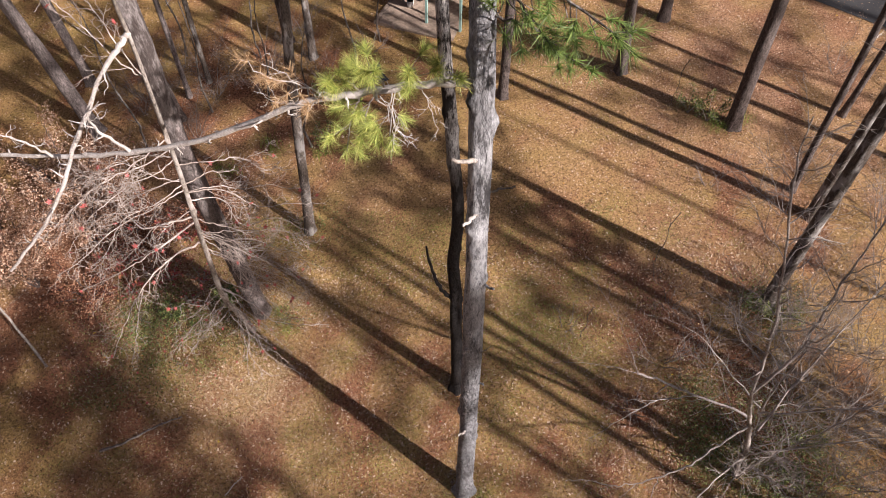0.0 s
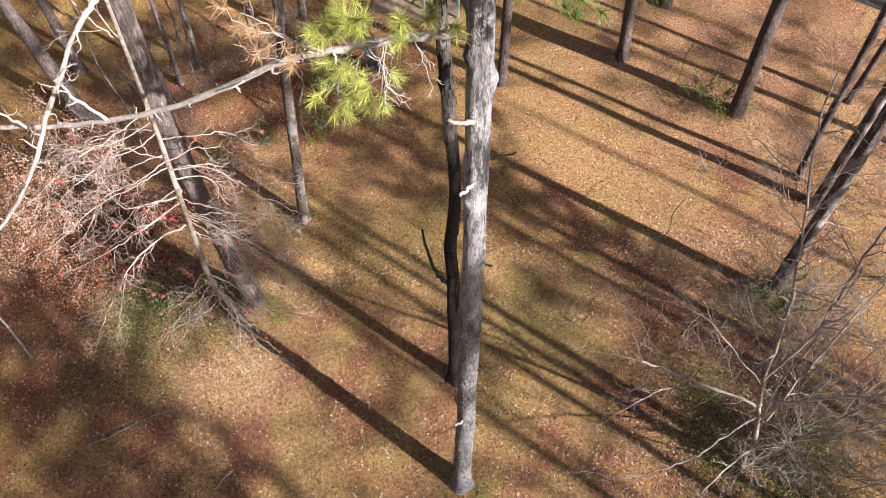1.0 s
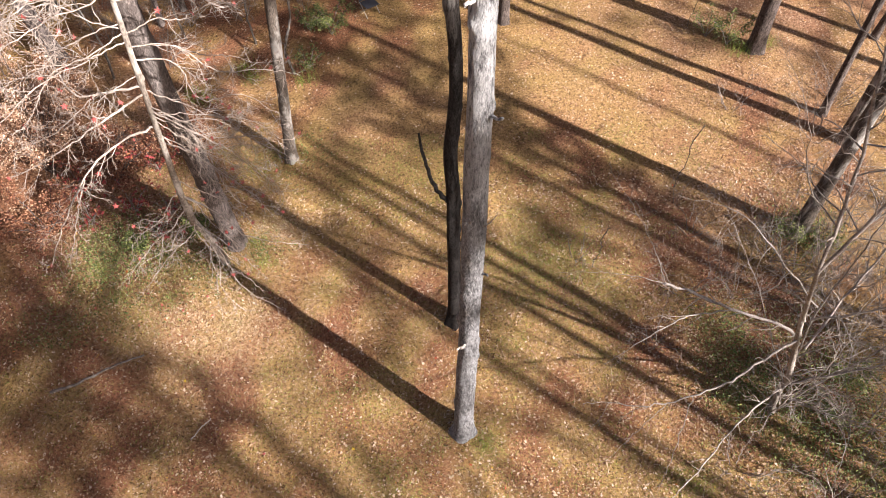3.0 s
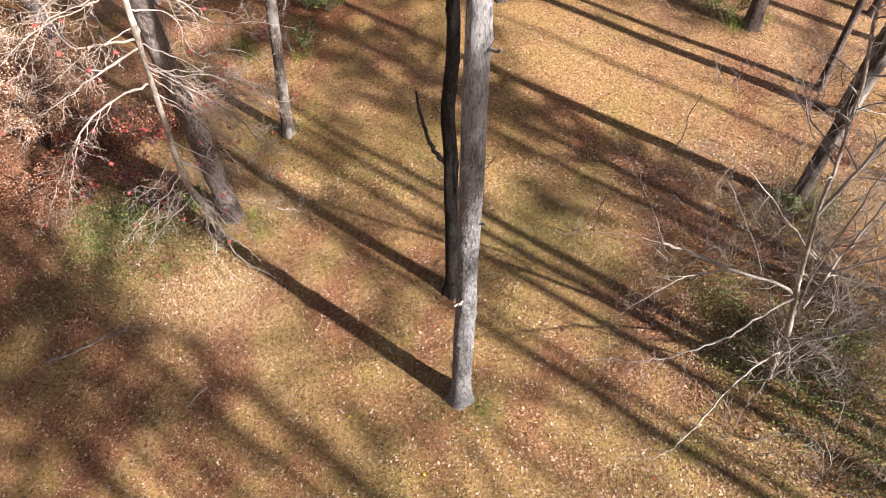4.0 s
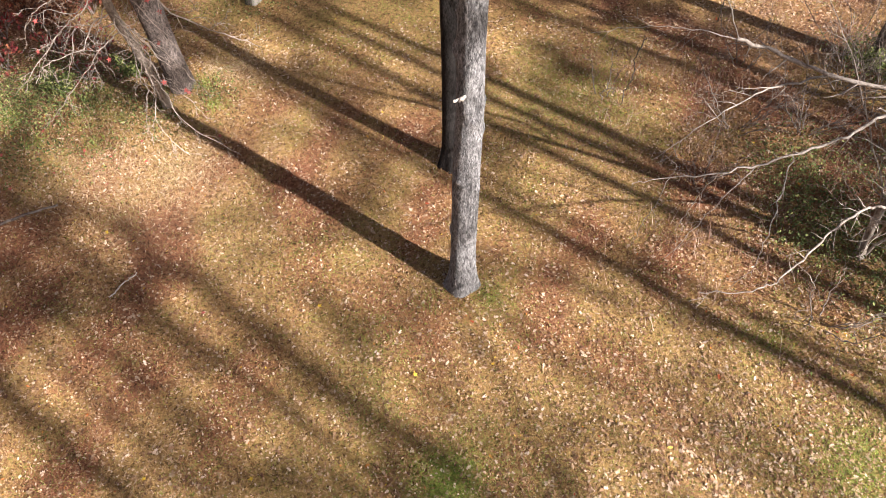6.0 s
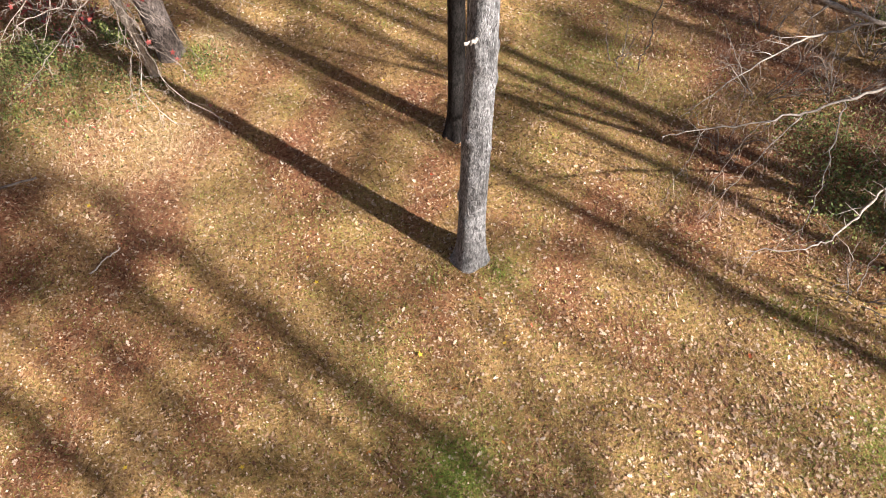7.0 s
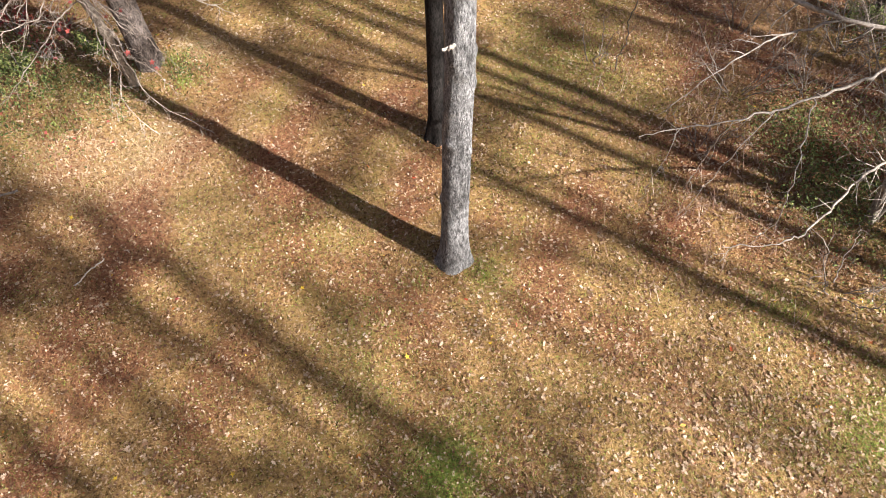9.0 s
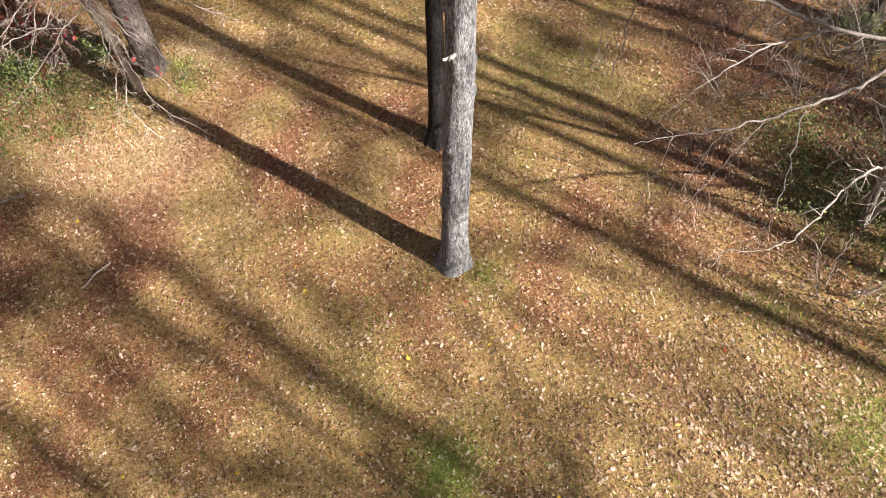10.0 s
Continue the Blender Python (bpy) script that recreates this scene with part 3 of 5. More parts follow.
    groups = [((-0.6, 10.55, 14.0), (-0.72, 10.3, 14.45), 5), ((-1.0, 10.65, 13.88), (-1.2, 10.3, 14.42), 6), ((-1.3, 10.7, 13.78), (-1.62, 10.45, 14.2), 5),
              ((-1.1, 10.65, 13.85), (-1.32, 10.55, 13.3), 6), ((-1.3, 10.7, 13.78), (-1.55, 10.55, 12.95), 5), ((-0.95, 10.6, 13.9), (-0.98, 10.5, 13.05), 4), ((-0.35, 10.5, 14.05), (-0.15, 10.3, 14.3), -1)]
    tips, ways, shoots = [], [], []
    for a, b, k in groups:
        a, b = np.array(a), np.array(b)
        ls, ends = limb("shoot", ob, [a, (a + b) / 2 + [0, 0, 0.08], b], 0.014, 0.006, M_TWIG, rng, "", 1, 0.09, 0.42, 0.1, keep=shoots)
        for e in ([ls] + ends)[: k + 3]:
            tips.append((e[-1], shoots[-1]))
            d = e[-1] - e[-3]
            ways.append(d / np.linalg.norm(d))
    for (tip, shoot), way in zip(tips, ways):
        v, f = needle_tufts(rng, [tip], [way], 150, (0.13, 0.24), 0.0065)
        part("needle_tuft", mesh_of("needle_tuft", v, f, M_NEEDLE, False), shoot, "yellow-green needle tuft")
    ls, ends = limb("dry_shoot", ob, [(-1.6, 10.72, 13.7), (-2.0, 10.6, 14.0), (-2.45, 10.5, 14.3)], 0.015, 0.006, M_DEAD, rng, "", 2, 0.2, 0.5, 0.1, keep=shoots)
    for e in ends[:26]:
        d = e[-1] - e[-3]
        v, f = needle_tufts(rng, [e[-1]], [d / np.linalg.norm(d)], 45, (0.12, 0.2), 0.007)
        part("dry_tuft", mesh_of("dry_tuft", v, f, M_NEEDLE_DRY, False), shoots[-1], "dry brown needle tuft")
    # green limb on the other side
    for k, (a, b) in enumerate([((0.05, 10.5, 15.6), (1.1, 9.1, 15.75)), ((0.05, 10.5, 15.4), (0.6, 9.5, 15.4)), ((0.05, 10.5, 15.0), (0.9, 9.6, 15.1))]):
        a, b = np.array(a), np.array(b)
        ls, ends = limb("limb", ob, [a, (a + b) / 2 + [0, 0, 0.12], b], 0.022, 0.008, M_DARK, rng, "", 1, 0.09, 0.6, 0.05)
        pts = [e[-1] for e in ends] + [ls[-1]]
        w = [(e[-1] - e[-3]) / np.linalg.norm(e[-1] - e[-3]) for e in ends + [ls]]
        v, f = needle_tufts(rng, pts, w, 60, (0.14, 0.24), 0.008)
        part("needles", mesh_of("needles", v, f, M_NEEDLE_DARK, False), ob, "green pine needles", "stuff")
    pine_crown(ob, rng, axis, 16.5, 24.5, 14, 3.0)


def dark_trunk():
    rng = np.random.default_rng(21)
    axis = [(0.28, 13.2, -0.06), (0.2, 13.22, 2.4), (0.13, 13.33, 4.9), (0.06, 13.42, 6.2), (0.12, 13.4, 8.0), (-0.04, 13.33, 10.3), (-0.24, 13.3, 13.3), (-0.3, 13.3, 18.0), (-0.3, 13.4, 22.0)]
    ob = tree("hardwood_tree", 0.28, 13.2, "slender dark tree with pale peeling patches and a bare side shoot")
    part("trunk", trunk_mesh("trunk", local(ob, axis), 0.18, 0.07, 0.10, M_NEAR_BLACK, 48, 260, 0.09, 8, 0.006, 5, 26, 0.7), ob)
    limb("side_shoot", ob, [(0.08, 13.3, 4.75), (-0.25, 13.35, 5.25), (-0.45, 13.5, 5.9), (-0.55, 13.65, 6.5)], 0.06, 0.024, M_NEAR_BLACK, rng, "curved bare side shoot", 0)
    for z in (15.0, 16.5, 18.0, 19.5, 20.6):
        az = rng.uniform(0, 6.28)
        p = np.array([-0.28, 13.32, z])
        d = np.array([math.cos(az), math.sin(az), 0.9])
        limb("limb", ob, [p, p + d * 0.8, p + d * 1.9], 0.04, 0.012, M_TWIG, rng, "", 2, 0.4, 0.9)


def leaning_pair():
    rng = np.random.default_rng(31)
    axis = [(-5.82, 16.25, -0.75), (-5.75, 15.7, 2.4), (-5.6, 14.8, 8.44), (-5.38, 14.5, 12.0), (-5.3, 14.3, 18.0), (-5.2, 14.3, 24.0)]
    ob = tree("pine_tree", -5.8, 16.15, "large brown-grey leaning trunk in shade on one side")
    part("trunk", trunk_mesh("trunk", local(ob, axis), 0.275, 0.10, 0.13, M_GREY, 48, 260, 0.05, 5, 0.015, 5, 16), ob)
    pine_crown(ob, rng, axis, 15.5, 23.5, 14, 3.4)

    axis = [(-6.07, 15.65, -0.75), (-5.98, 15.0, 1.6), (-5.92, 14.43, 3.36), (-5.5, 13.8, 6.67), (-5.05, 13.2, 9.75), (-4.6, 12.5, 12.9), (-4.45, 12.2, 14.0), (-4.3, 12.0, 15.5)]
    ob = tree("maple_tree", -6.05, 15.55, "leaning smooth grey maple, bare sprays with few red leaves")
    part("trunk", trunk_mesh("trunk", local(ob, axis), 0.118, 0.018, 0.05, M_STEM, 28, 260, 0.08, 6, 0.003, 5, 14, 0.6), ob)
    line = spline(np.array(axis), 12)

    def on(z):
        return np.array([np.interp(z, line[:, 2], line[:, k]) for k in range(3)])

    leaf_spots, boughs = [], []
    # drooping sprays to both sides, denser and shorter towards the foot
    SPRAYS = []
    # lowest and highest foot of a group, how many, their way out, shortest and longest, fullness
    for low, high, count, way, short, long, full in [
        (7.0, 10.9, 9, (-0.72, -0.40, -0.20), 1.8, 2.6, 0.9),
        (11.6, 12.5, 2, (-0.30, 0.25, 0.30), 1.5, 2.0, 0.75),
        (6.0, 8.9, 12, (0.72, 0.02, -0.52), 2.0, 2.6, 0.9),
        (8.6, 10.1, 2, (0.80, -0.05, 0.02), 1.4, 1.8, 0.75),
        (4.1, 5.1, 2, (0.62, -0.10, -0.60), 1.6, 2.2, 0.7),
        (2.0, 5.0, 7, (-0.66, -0.42, -0.50), 1.3, 2.2, 0.6),
        (1.2, 3.4, 6, (0.50, -0.55, -0.40), 1.3, 2.0, 0.55),
    ]:
        for i in range(count):
            z = rng.uniform(low, high)
            SPRAYS.append((z, tuple(np.array(way) + rng.normal(0, (0.16, 0.24, 0.16))), rng.uniform(short, long), full))
    for z, way, ln, full in SPRAYS:
        d = np.array(way) / np.linalg.norm(way)
        p = on(z)
        end = p + d * ln * 1.15
        end[2] = max(end[2], float(gz(end[0], end[1])) + 0.06)
        d = (end - p) / ln
        pts = [p, p + d * ln * 0.25 + rng.normal(0, 0.08, 3) + [0, 0, 0.10], p + d * ln * 0.5 + rng.normal(0, 0.15, 3) + [0, 0, 0.16], p + d * ln * 0.78 + rng.normal(0, 0.15, 3) + [0, 0, 0.1], end]
        ls, ends = limb("branch", ob, pts, 0.0135, 0.0045, M_SMOOTH, rng, "", 3, 0.21, 1.0 * full, -0.03, 6, 0.74, 0.12, 0.0025, 0.21, keep=boughs)
        leaf_spots += [(e[-1], boughs[-1]) for e in ends[:: 30]]
    # long forked boughs to the open side, a low limb reaching out, and sprays trailing to the ground
    for pts, r0, every, reach in [
        ([on(6.7), (-6.05, 13.5, 6.65), (-6.57, 13.0, 6.5), (-7.05, 12.6, 5.95), (-7.45, 12.2, 5.35), (-7.7, 11.9, 4.9)], 0.026, 0.20, 1.05),
        ([(-6.75, 12.85, 6.3), (-6.78, 12.3, 6.2), (-6.75, 11.75, 6.05), (-6.85, 11.4, 5.8)], 0.014, 0.18, 0.6),
        ([on(7.9), (-5.9, 13.3, 8.0), (-6.3, 13.2, 8.05), (-6.65, 13.6, 8.25), (-6.72, 13.7, 8.8), (-6.9, 13.6, 9.4)], 0.024, 0.20, 0.95),
        ([on(7.7), (-5.95, 13.1, 7.6), (-6.5, 12.9, 7.3), (-7.2, 12.8, 6.9), (-7.9, 12.7, 6.6)], 0.022, 0.20, 0.95),
        ([on(7.2), (-4.95, 13.6, 6.9), (-4.3, 13.5, 6.45), (-3.98, 13.7, 5.7), (-3.85, 14.2, 4.6)], 0.022, 0.18, 0.95),
        ([on(4.1), (-4.95, 13.85, 3.9), (-4.54, 13.6, 3.52), (-3.9, 13.75, 3.0), (-3.25, 14.08, 2.38)], 0.022, 0.24, 0.75),
        ([on(1.1), (-5.65, 14.75, 0.75), (-5.25, 14.2, 0.4), (-4.13, 13.70, -0.10)], 0.016, 0.26, 0.6),
        ([on(1.3), (-5.85, 14.7, 0.8), (-5.8, 14.2, 0.35), (-5.24, 13.80, -0.15)], 0.014, 0.26, 0.6),
    ]:
        ls, ends = limb("branch", ob, pts, r0, 0.006, M_SMOOTH, rng, "", 3, every, reach, -0.04, 7, 0.75, 0.2, 0.0025, 0.21, keep=boughs)
        leaf_spots += [(e[-1], boughs[-1]) for e in ends[:: 25]]
    # long pale dead limb hanging across the upper stem
    limb("dead_limb", ob, [on(13.42), (-4.63, 12.3, 13.31), (-5.04, 12.2, 12.87), (-5.9, 12.0, 11.57), (-6.75, 11.8, 10.26), (-7.96, 11.6, 8.95)], 0.046, 0.026, M_DEAD, rng, "long pale dead limb", 2, 0.34, 0.5, -0.05, 7, 1.0, 0.1, 0.004, 0.3)
    star = []
    for i in range(10):
        a = math.pi * i / 5
        r = 0.5 if i % 2 == 0 else 0.2
        star.append((r * math.cos(a), r * math.sin(a)))
    v, f = leaf_cloud(rng, np.zeros((1, 3)), (0.13, 0.13), star)
    red = mesh_of("red_leaf", v, f, M_RED, False)
    for p, bough in leaf_spots[::2][:110]:
        o = part("red_leaf", red, bough)
        o.location = p
        o.rotation_euler = tuple(rng.uniform(0, 6.28, 3))


main_pine()
dark_trunk()
leaning_pair()

FAR = [
    # x, y, r, lean x at 10 m, lean y at 10 m, bark, seed, label
    (-4.5, 19.3, 0.17, 0.75, 0.0, "dark", 41, "dark slim trunk with a slight bend"),
    (10.96, 23.05, 0.27, -0.45, 0.0, "brown", 42, "straight brown pine trunk at the sunlit slope"),
    (7.45, 26.4, 0.22, -0.7, 0.0, "brown", 43, "straight brown pine trunk behind others"),
    (9.8, 29.5, 0.22, -0.2, 0.0, "brown", 44, "brown pine trunk far back in sun"),
    (2.66, 25.4, 0.19, -0.1, 0.0, "brown", 45, "brown trunk standing behind the tall pine"),
    (9.92, 15.4, 0.2, -0.3, 0.0, "dark", 46, "dark trunk with ivy at its foot"),
    (12.4, 18.7, 0.19, -0.3, 0.0, "dark", 56, "thick dark trunk among bare shrubs"),
    (12.15, 19.85, 0.12, -0.55, 0.0, "brown", 47, "slim brown trunk leaning slightly"),
    (15.1, 23.3, 0.12, 0.2, 0.0, "brown", 48, "brown pine trunk in half shade"),
    (16.6, 20.6, 0.16, -0.4, 0.0, "brown", 49, "brown pine trunk among bare shrubs"),
    (-13.2, 24.8, 0.27, -1.6, 0.0, "grey", 50, "thick grey-brown trunk in the shaded wood"),
    (-14.1, 27.6, 0.2, -0.6, 0.0, "grey", 51, "grey-brown trunk in the shaded wood"),
    (-9.87, 26.5, 0.10, 0.1, 0.0, "grey", 52, "slim trunk in the shaded wood"),
    (-9.95, 25.2, 0.15, -1.0, 0.0, "brown", 57, "brown trunk leaning behind a larger one"),
    (-9.2, 27.3, 0.10, 0.2, 0.0, "dark", 53, "thin dark trunk in the shaded wood"),
    (-6.1, 29.6, 0.2, -0.5, 0.0, "brown", 54, "grey trunk in the shaded wood"),
    (-5.0, 28.4, 0.16, 0.2, 0.0, "dark", 55, "dark trunk in the shaded wood"),
]
# unseen tall pines added beside the clearing to shade it: x, y, r, seed
SHADE = [
    (17.86, -1.73, 0.2, 61),
    (22.5, -5.0, 0.16, 62),
    (14.43, 3.35, 0.14, 63),
    (14.09, 4.52, 0.14, 64),
    (13.64, 5.55, 0.15, 66),
    (16.8, 6.6, 0.14, 69),
    (13.4, 10.4, 0.15, 75),
    (20.6, 3.4, 0.12, 74),
    (25.0, 6.0, 0.12, 67),
    (26.0, -0.5, 0.13, 72),
    (28.5, -3.6, 0.13, 73),
    (26.5, -9.0, 0.13, 77),
    (29.0, -6.5, 0.14, 78),
    (36.0, 8.0, 0.2, 82),
    (40.0, 11.0, 0.2, 83),
    (15.6, -10.6, 0.13, 68),
    (13.4, -12.2, 0.13, 80),
    (16.2, -8.7, 0.075, 84),
    (14.2, -8.2, 0.07, 85),
    (22.3, -13.9, 0.12, 88),
    (34.8, 4.5, 0.13, 86),
    (10.9, -5.6, 0.07, 71),
    (12.6, -6.2, 0.07, 89),
    (21.9, -11.2, 0.12, 90),
    (11.3, -3.6, 0.07, 92),
    (27.7, -12.7, 0.09, 93),
    (27.2, -4.8, 0.1, 96),
    (28.0, -20.6, 0.12, 95),
    (26.3, 0.5, 0.12, 94),
]
# own crowns, shaped to the shade wanted: lowest limb, top, reach, limbs, needle width
CROWN = {84: (20.0, 29.5, 4.2, 17, 0.026), 85: (20.0, 29.5, 4.2, 17, 0.026), 96: (15.8, 17.2, 0.9, 12, 0.035), 95: (30.0, 35.5, 4.6, 20, 0.03), 94: (16.5, 21.2, 1.2, 36, 0.05), 93: (29.8, 33.2, 1.5, 34, 0.055), 69: (17.0, 29.5, 3.0, 30, 0.04), 92: (16.5, 20.5, 1.8, 24, 0.042), 75: (9.0, 21.0, 2.3, 46, 0.046), 71: (15.5, 20.5, 2.2, 15, 0.04), 89: (16.0, 22.0, 2.2, 16, 0.04), 90: (17.0, 24.0, 1.5, 10, 0.03), 67: (19.0, 29.0, 4.2, 60, 0.05)}
LEAN = {84: (1.8, 0.2), 85: (1.6, -0.6), 88: (0.6, 0.3)}
NARROW = (72, 73, 88)
HIGH = (61, 62, 63, 64, 66)
SOFT = (68, 80, 88)
THIN = (77, 78, 74, 73, 72)


def standing(x, y, r, lx, ly, seed, text, material, top, *more):
    base_z = float(gz(x, y)) - 0.06
    ax = [(x, y, base_z), (x + lx * 0.3, y + ly * 0.3, 3.0), (x + lx * 0.62, y + ly * 0.62, 6.5), (x + lx, y + ly, 10.0), (x + lx * 1.2, y + ly, 16.0), (x + lx * 1.25, y + ly, top)]
    plain_pine(x, y, r, ax, seed, text, material, *more)


for x, y, r, lx, ly, kind_of_bark, seed, text in FAR:
    top = 21.0 + (seed * 7 % 5)
    standing(x, y, r, lx, ly, seed, text, {"dark": M_DARK, "grey": M_GREY, "brown": M_BROWN}[kind_of_bark], top, 14.0, top - 0.5, 3.4, 16, 0 if seed == 45 else 3, 0.034, False)
for x, y, r, seed in SHADE:
    lx, ly = LEAN.get(seed, (0.0, 0.0))
    count = 26 if seed in HIGH else 20 if seed in THIN else 34
    wide = 0.026 if seed in SOFT else 0.036
    low, top, reach, count, wide = CROWN.get(seed, (20.0 if seed in HIGH else 17.0, 29.5, 2.8 if seed in NARROW else 4.2, count, wide))
    standing(x, y, r, lx, ly, seed, "tall pine out of view beside the clearing, added for its shade", M_BROWN, top + 0.5, low, top, reach, count, 4, wide, True)


def bare_oak(x, y, r, height, seed):
    """A tall leafless hardwood: trunk, rising limbs and their boughs."""
    rng = np.random.default_rng(seed)
    ob = tree("oak_tree", x, y, "tall leafless oak with wide grey limbs, added out of view for soft shade", "tree", "bare oaks")
    z0 = float(gz(x, y)) - 0.06
    fork = height * 0.42
    axis = [(x, y, z0), (x + 0.15, y, fork * 0.4), (x, y + 0.2, fork * 0.75), (x + 0.1, y + 0.1, fork + 0.3)]
    part("trunk", trunk_mesh("trunk", local(ob, axis), r, r * 0.6, r * 0.5, M_BROWN, 20, 60, 0.05, seed, 0.006), ob)
    for i in range(6):
        az = i * 1.05 + rng.uniform(-0.3, 0.3)
        p = np.array([x + 0.1, y + 0.1, fork * rng.uniform(0.9, 1.0)])
        way = np.array([math.cos(az) * 0.75, math.sin(az) * 0.75, 1.0])
        pts = [p]
        n = 6
        for q in range(n):
            way = way + rng.normal(0, 0.42, 3) + np.array([0, 0, 0.15])
            way /= np.linalg.norm(way)
            pts.append(pts[-1] + way * (height - fork) * 0.82 / n * rng.uniform(0.8, 1.2))
        limb("limb", ob, pts, 0.15, 0.03, M_BROWN, rng, "", 2, 1.0, 2.4, 0.1, 7, 0.95, 0.12, 0.012, 0.4)


# unseen oaks, added towards the sun to throw soft bands of shadow
for x, y, r, height, seed in [(26.5, -15.4, 0.36, 28.0, 201), (21.6, -13.6, 0.34, 28.0, 202), (30.0, -8.5, 0.3, 27.0, 205), (30.5, -19.0, 0.32, 29.0, 203)]:
    bare_oak(x, y, r, height, seed)


def bare_tree():
    """The many-limbed bare tree over the shrubs."""
    rng = np.random.default_rng(71)
    ob = tree("bare_tree", 7.6, 10.25, "bare grey many-limbed tree with long drooping twigs")
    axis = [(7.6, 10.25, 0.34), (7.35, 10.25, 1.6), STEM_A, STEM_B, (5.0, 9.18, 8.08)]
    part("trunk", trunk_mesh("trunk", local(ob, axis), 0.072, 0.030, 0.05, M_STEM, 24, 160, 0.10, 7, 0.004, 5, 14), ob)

    def bough(pts, r0, r1, dep, reach):
        limb("limb", ob, pts, r0 * 0.6, r1 * 0.75, M_TWIG, rng, "", dep, 0.2 if pts[-1][2] > 5 else 0.28, reach * 1.3, -0.03, 6, 0.85, 0.12, 0.0021, 0.23)

    bough([(5.0, 9.18, 8.08), (4.81, 9.4, 9.67), (4.41, 9.6, 11.3), (4.05, 10.0, 12.99), (3.95, 10.1, 13.8)], 0.05, 0.012, 2, 1.3)
    bough([(5.0, 9.18, 8.08), (5.2, 9.2, 9.6), (5.1, 9.3, 11.4), (5.2, 9.5, 12.6)], 0.05, 0.012, 2, 1.3)
    bough([(6.72, 10.05, 3.8), (6.6, 10.38, 4.15), (5.6, 10.87, 4.17), (4.9, 11.15, 4.33), (4.24, 11.34, 4.48)], 0.058, 0.036, 1, 0.7)
    bough([(4.24, 11.34, 4.48), (3.6, 11.5, 4.55), (2.9, 11.65, 4.5), (2.2, 11.8, 4.3)], 0.016, 0.005, 2, 0.6)
    bough([(4.25, 11.33, 4.5), (4.0, 11.9, 5.0), (3.7, 12.7, 5.3), (3.3, 13.5, 5.5)], 0.014, 0.005, 2, 0.5)
    bough([(5.6, 10.87, 4.17), (4.8, 10.9, 3.9), (4.3, 10.75, 3.75), (3.7, 10.5, 3.5), (3.1, 10.3, 3.1)], 0.032, 0.007, 2, 0.6)
    # two long low limbs over the clearing and their hanging twigs
    for pts, r0, r1, dep, every, reach in [
        ([(6.42, 9.95, 4.55), (5.5, 9.45, 4.72), (4.9, 9.1, 4.75), (4.14, 8.87, 4.67), (3.7, 8.79, 4.59), (3.26, 8.8, 4.44), (2.81, 9.03, 4.15), (2.35, 9.1, 3.95)], 0.024, 0.005, 1, 0.34, 0.4),
        ([(4.14, 8.87, 4.67), (3.85, 8.35, 4.62), (3.56, 7.82, 4.56), (3.36, 7.47, 4.32), (3.18, 7.44, 3.93)], 0.009, 0.003, 1, 0.3, 0.3),
        ([(3.7, 8.79, 4.59), (3.2, 8.45, 4.2), (2.64, 8.12, 3.61)], 0.008, 0.003, 1, 0.3, 0.3),
        ([(3.26, 8.8, 4.44), (3.26, 9.05, 3.5), (3.34, 9.32, 2.63)], 0.007, 0.003, 1, 0.3, 0.3),
        ([(2.81, 9.03, 4.15), (2.6, 8.85, 3.6), (2.5, 8.8, 3.0)], 0.006, 0.003, 1, 0.3, 0.3),
        ([(7.3, 10.2, 1.9), (6.3, 9.5, 2.75), (5.21, 8.69, 3.4), (4.4, 7.95, 3.95), (3.65, 7.34, 4.26), (3.18, 7.09, 4.42), (2.6, 7.1, 4.4)], 0.023, 0.005, 2, 0.34, 0.5),
    ]:
        limb("limb", ob, pts, r0, r1, M_TWIG, rng, "", dep, every, reach, -0.05, 7, 0.8, 0.2, 0.0022, 0.18)
    bough([(7.3, 10.2, 2.0), (8.4, 9.8, 3.6), (9.6, 9.6, 4.6), (10.6, 9.5, 5.0)], 0.04, 0.008, 2, 1.1)
    bough([(6.9, 10.1, 3.9), (7.6, 10.8, 5.4), (8.3, 11.4, 6.8), (8.8, 11.8, 8.2)], 0.045, 0.010, 2, 1.2)
    bough([(6.3, 9.9, 5.4), (6.9, 9.4, 6.6), (7.7, 9.1, 7.7), (8.2, 9.0, 9.0)], 0.035, 0.008, 2, 1.1)
    bough([(6.0, 9.7, 6.2), (5.2, 10.2, 7.0), (4.6, 10.8, 7.4), (3.9, 11.3, 7.2)], 0.025, 0.005, 2, 0.9)
    bough([(7.35, 10.25, 1.4), (7.6, 9.2, 2.6), (7.4, 8.4, 3.2), (7.0, 7.7, 3.0)], 0.025, 0.005, 2, 0.8)
    bough([(7.55, 10.3, 0.5), (7.5, 10.5, 2.0), (7.2, 10.7, 4.2), (7.3, 10.9, 6.5), (7.1, 11.0, 8.6)], 0.045, 0.01, 2, 1.2)
    bough([(7.65, 10.2, 0.5), (7.9, 10.1, 2.2), (8.4, 9.9, 4.6), (8.6, 9.8, 6.8)], 0.045, 0.01, 2, 1.2)
    bough([(7.5, 10.2, 0.6), (7.0, 9.7, 1.8), (6.4, 9.2, 3.6), (6.2, 8.9, 5.6), (5.6, 8.6, 6.9)], 0.035, 0.008, 2, 1.1)
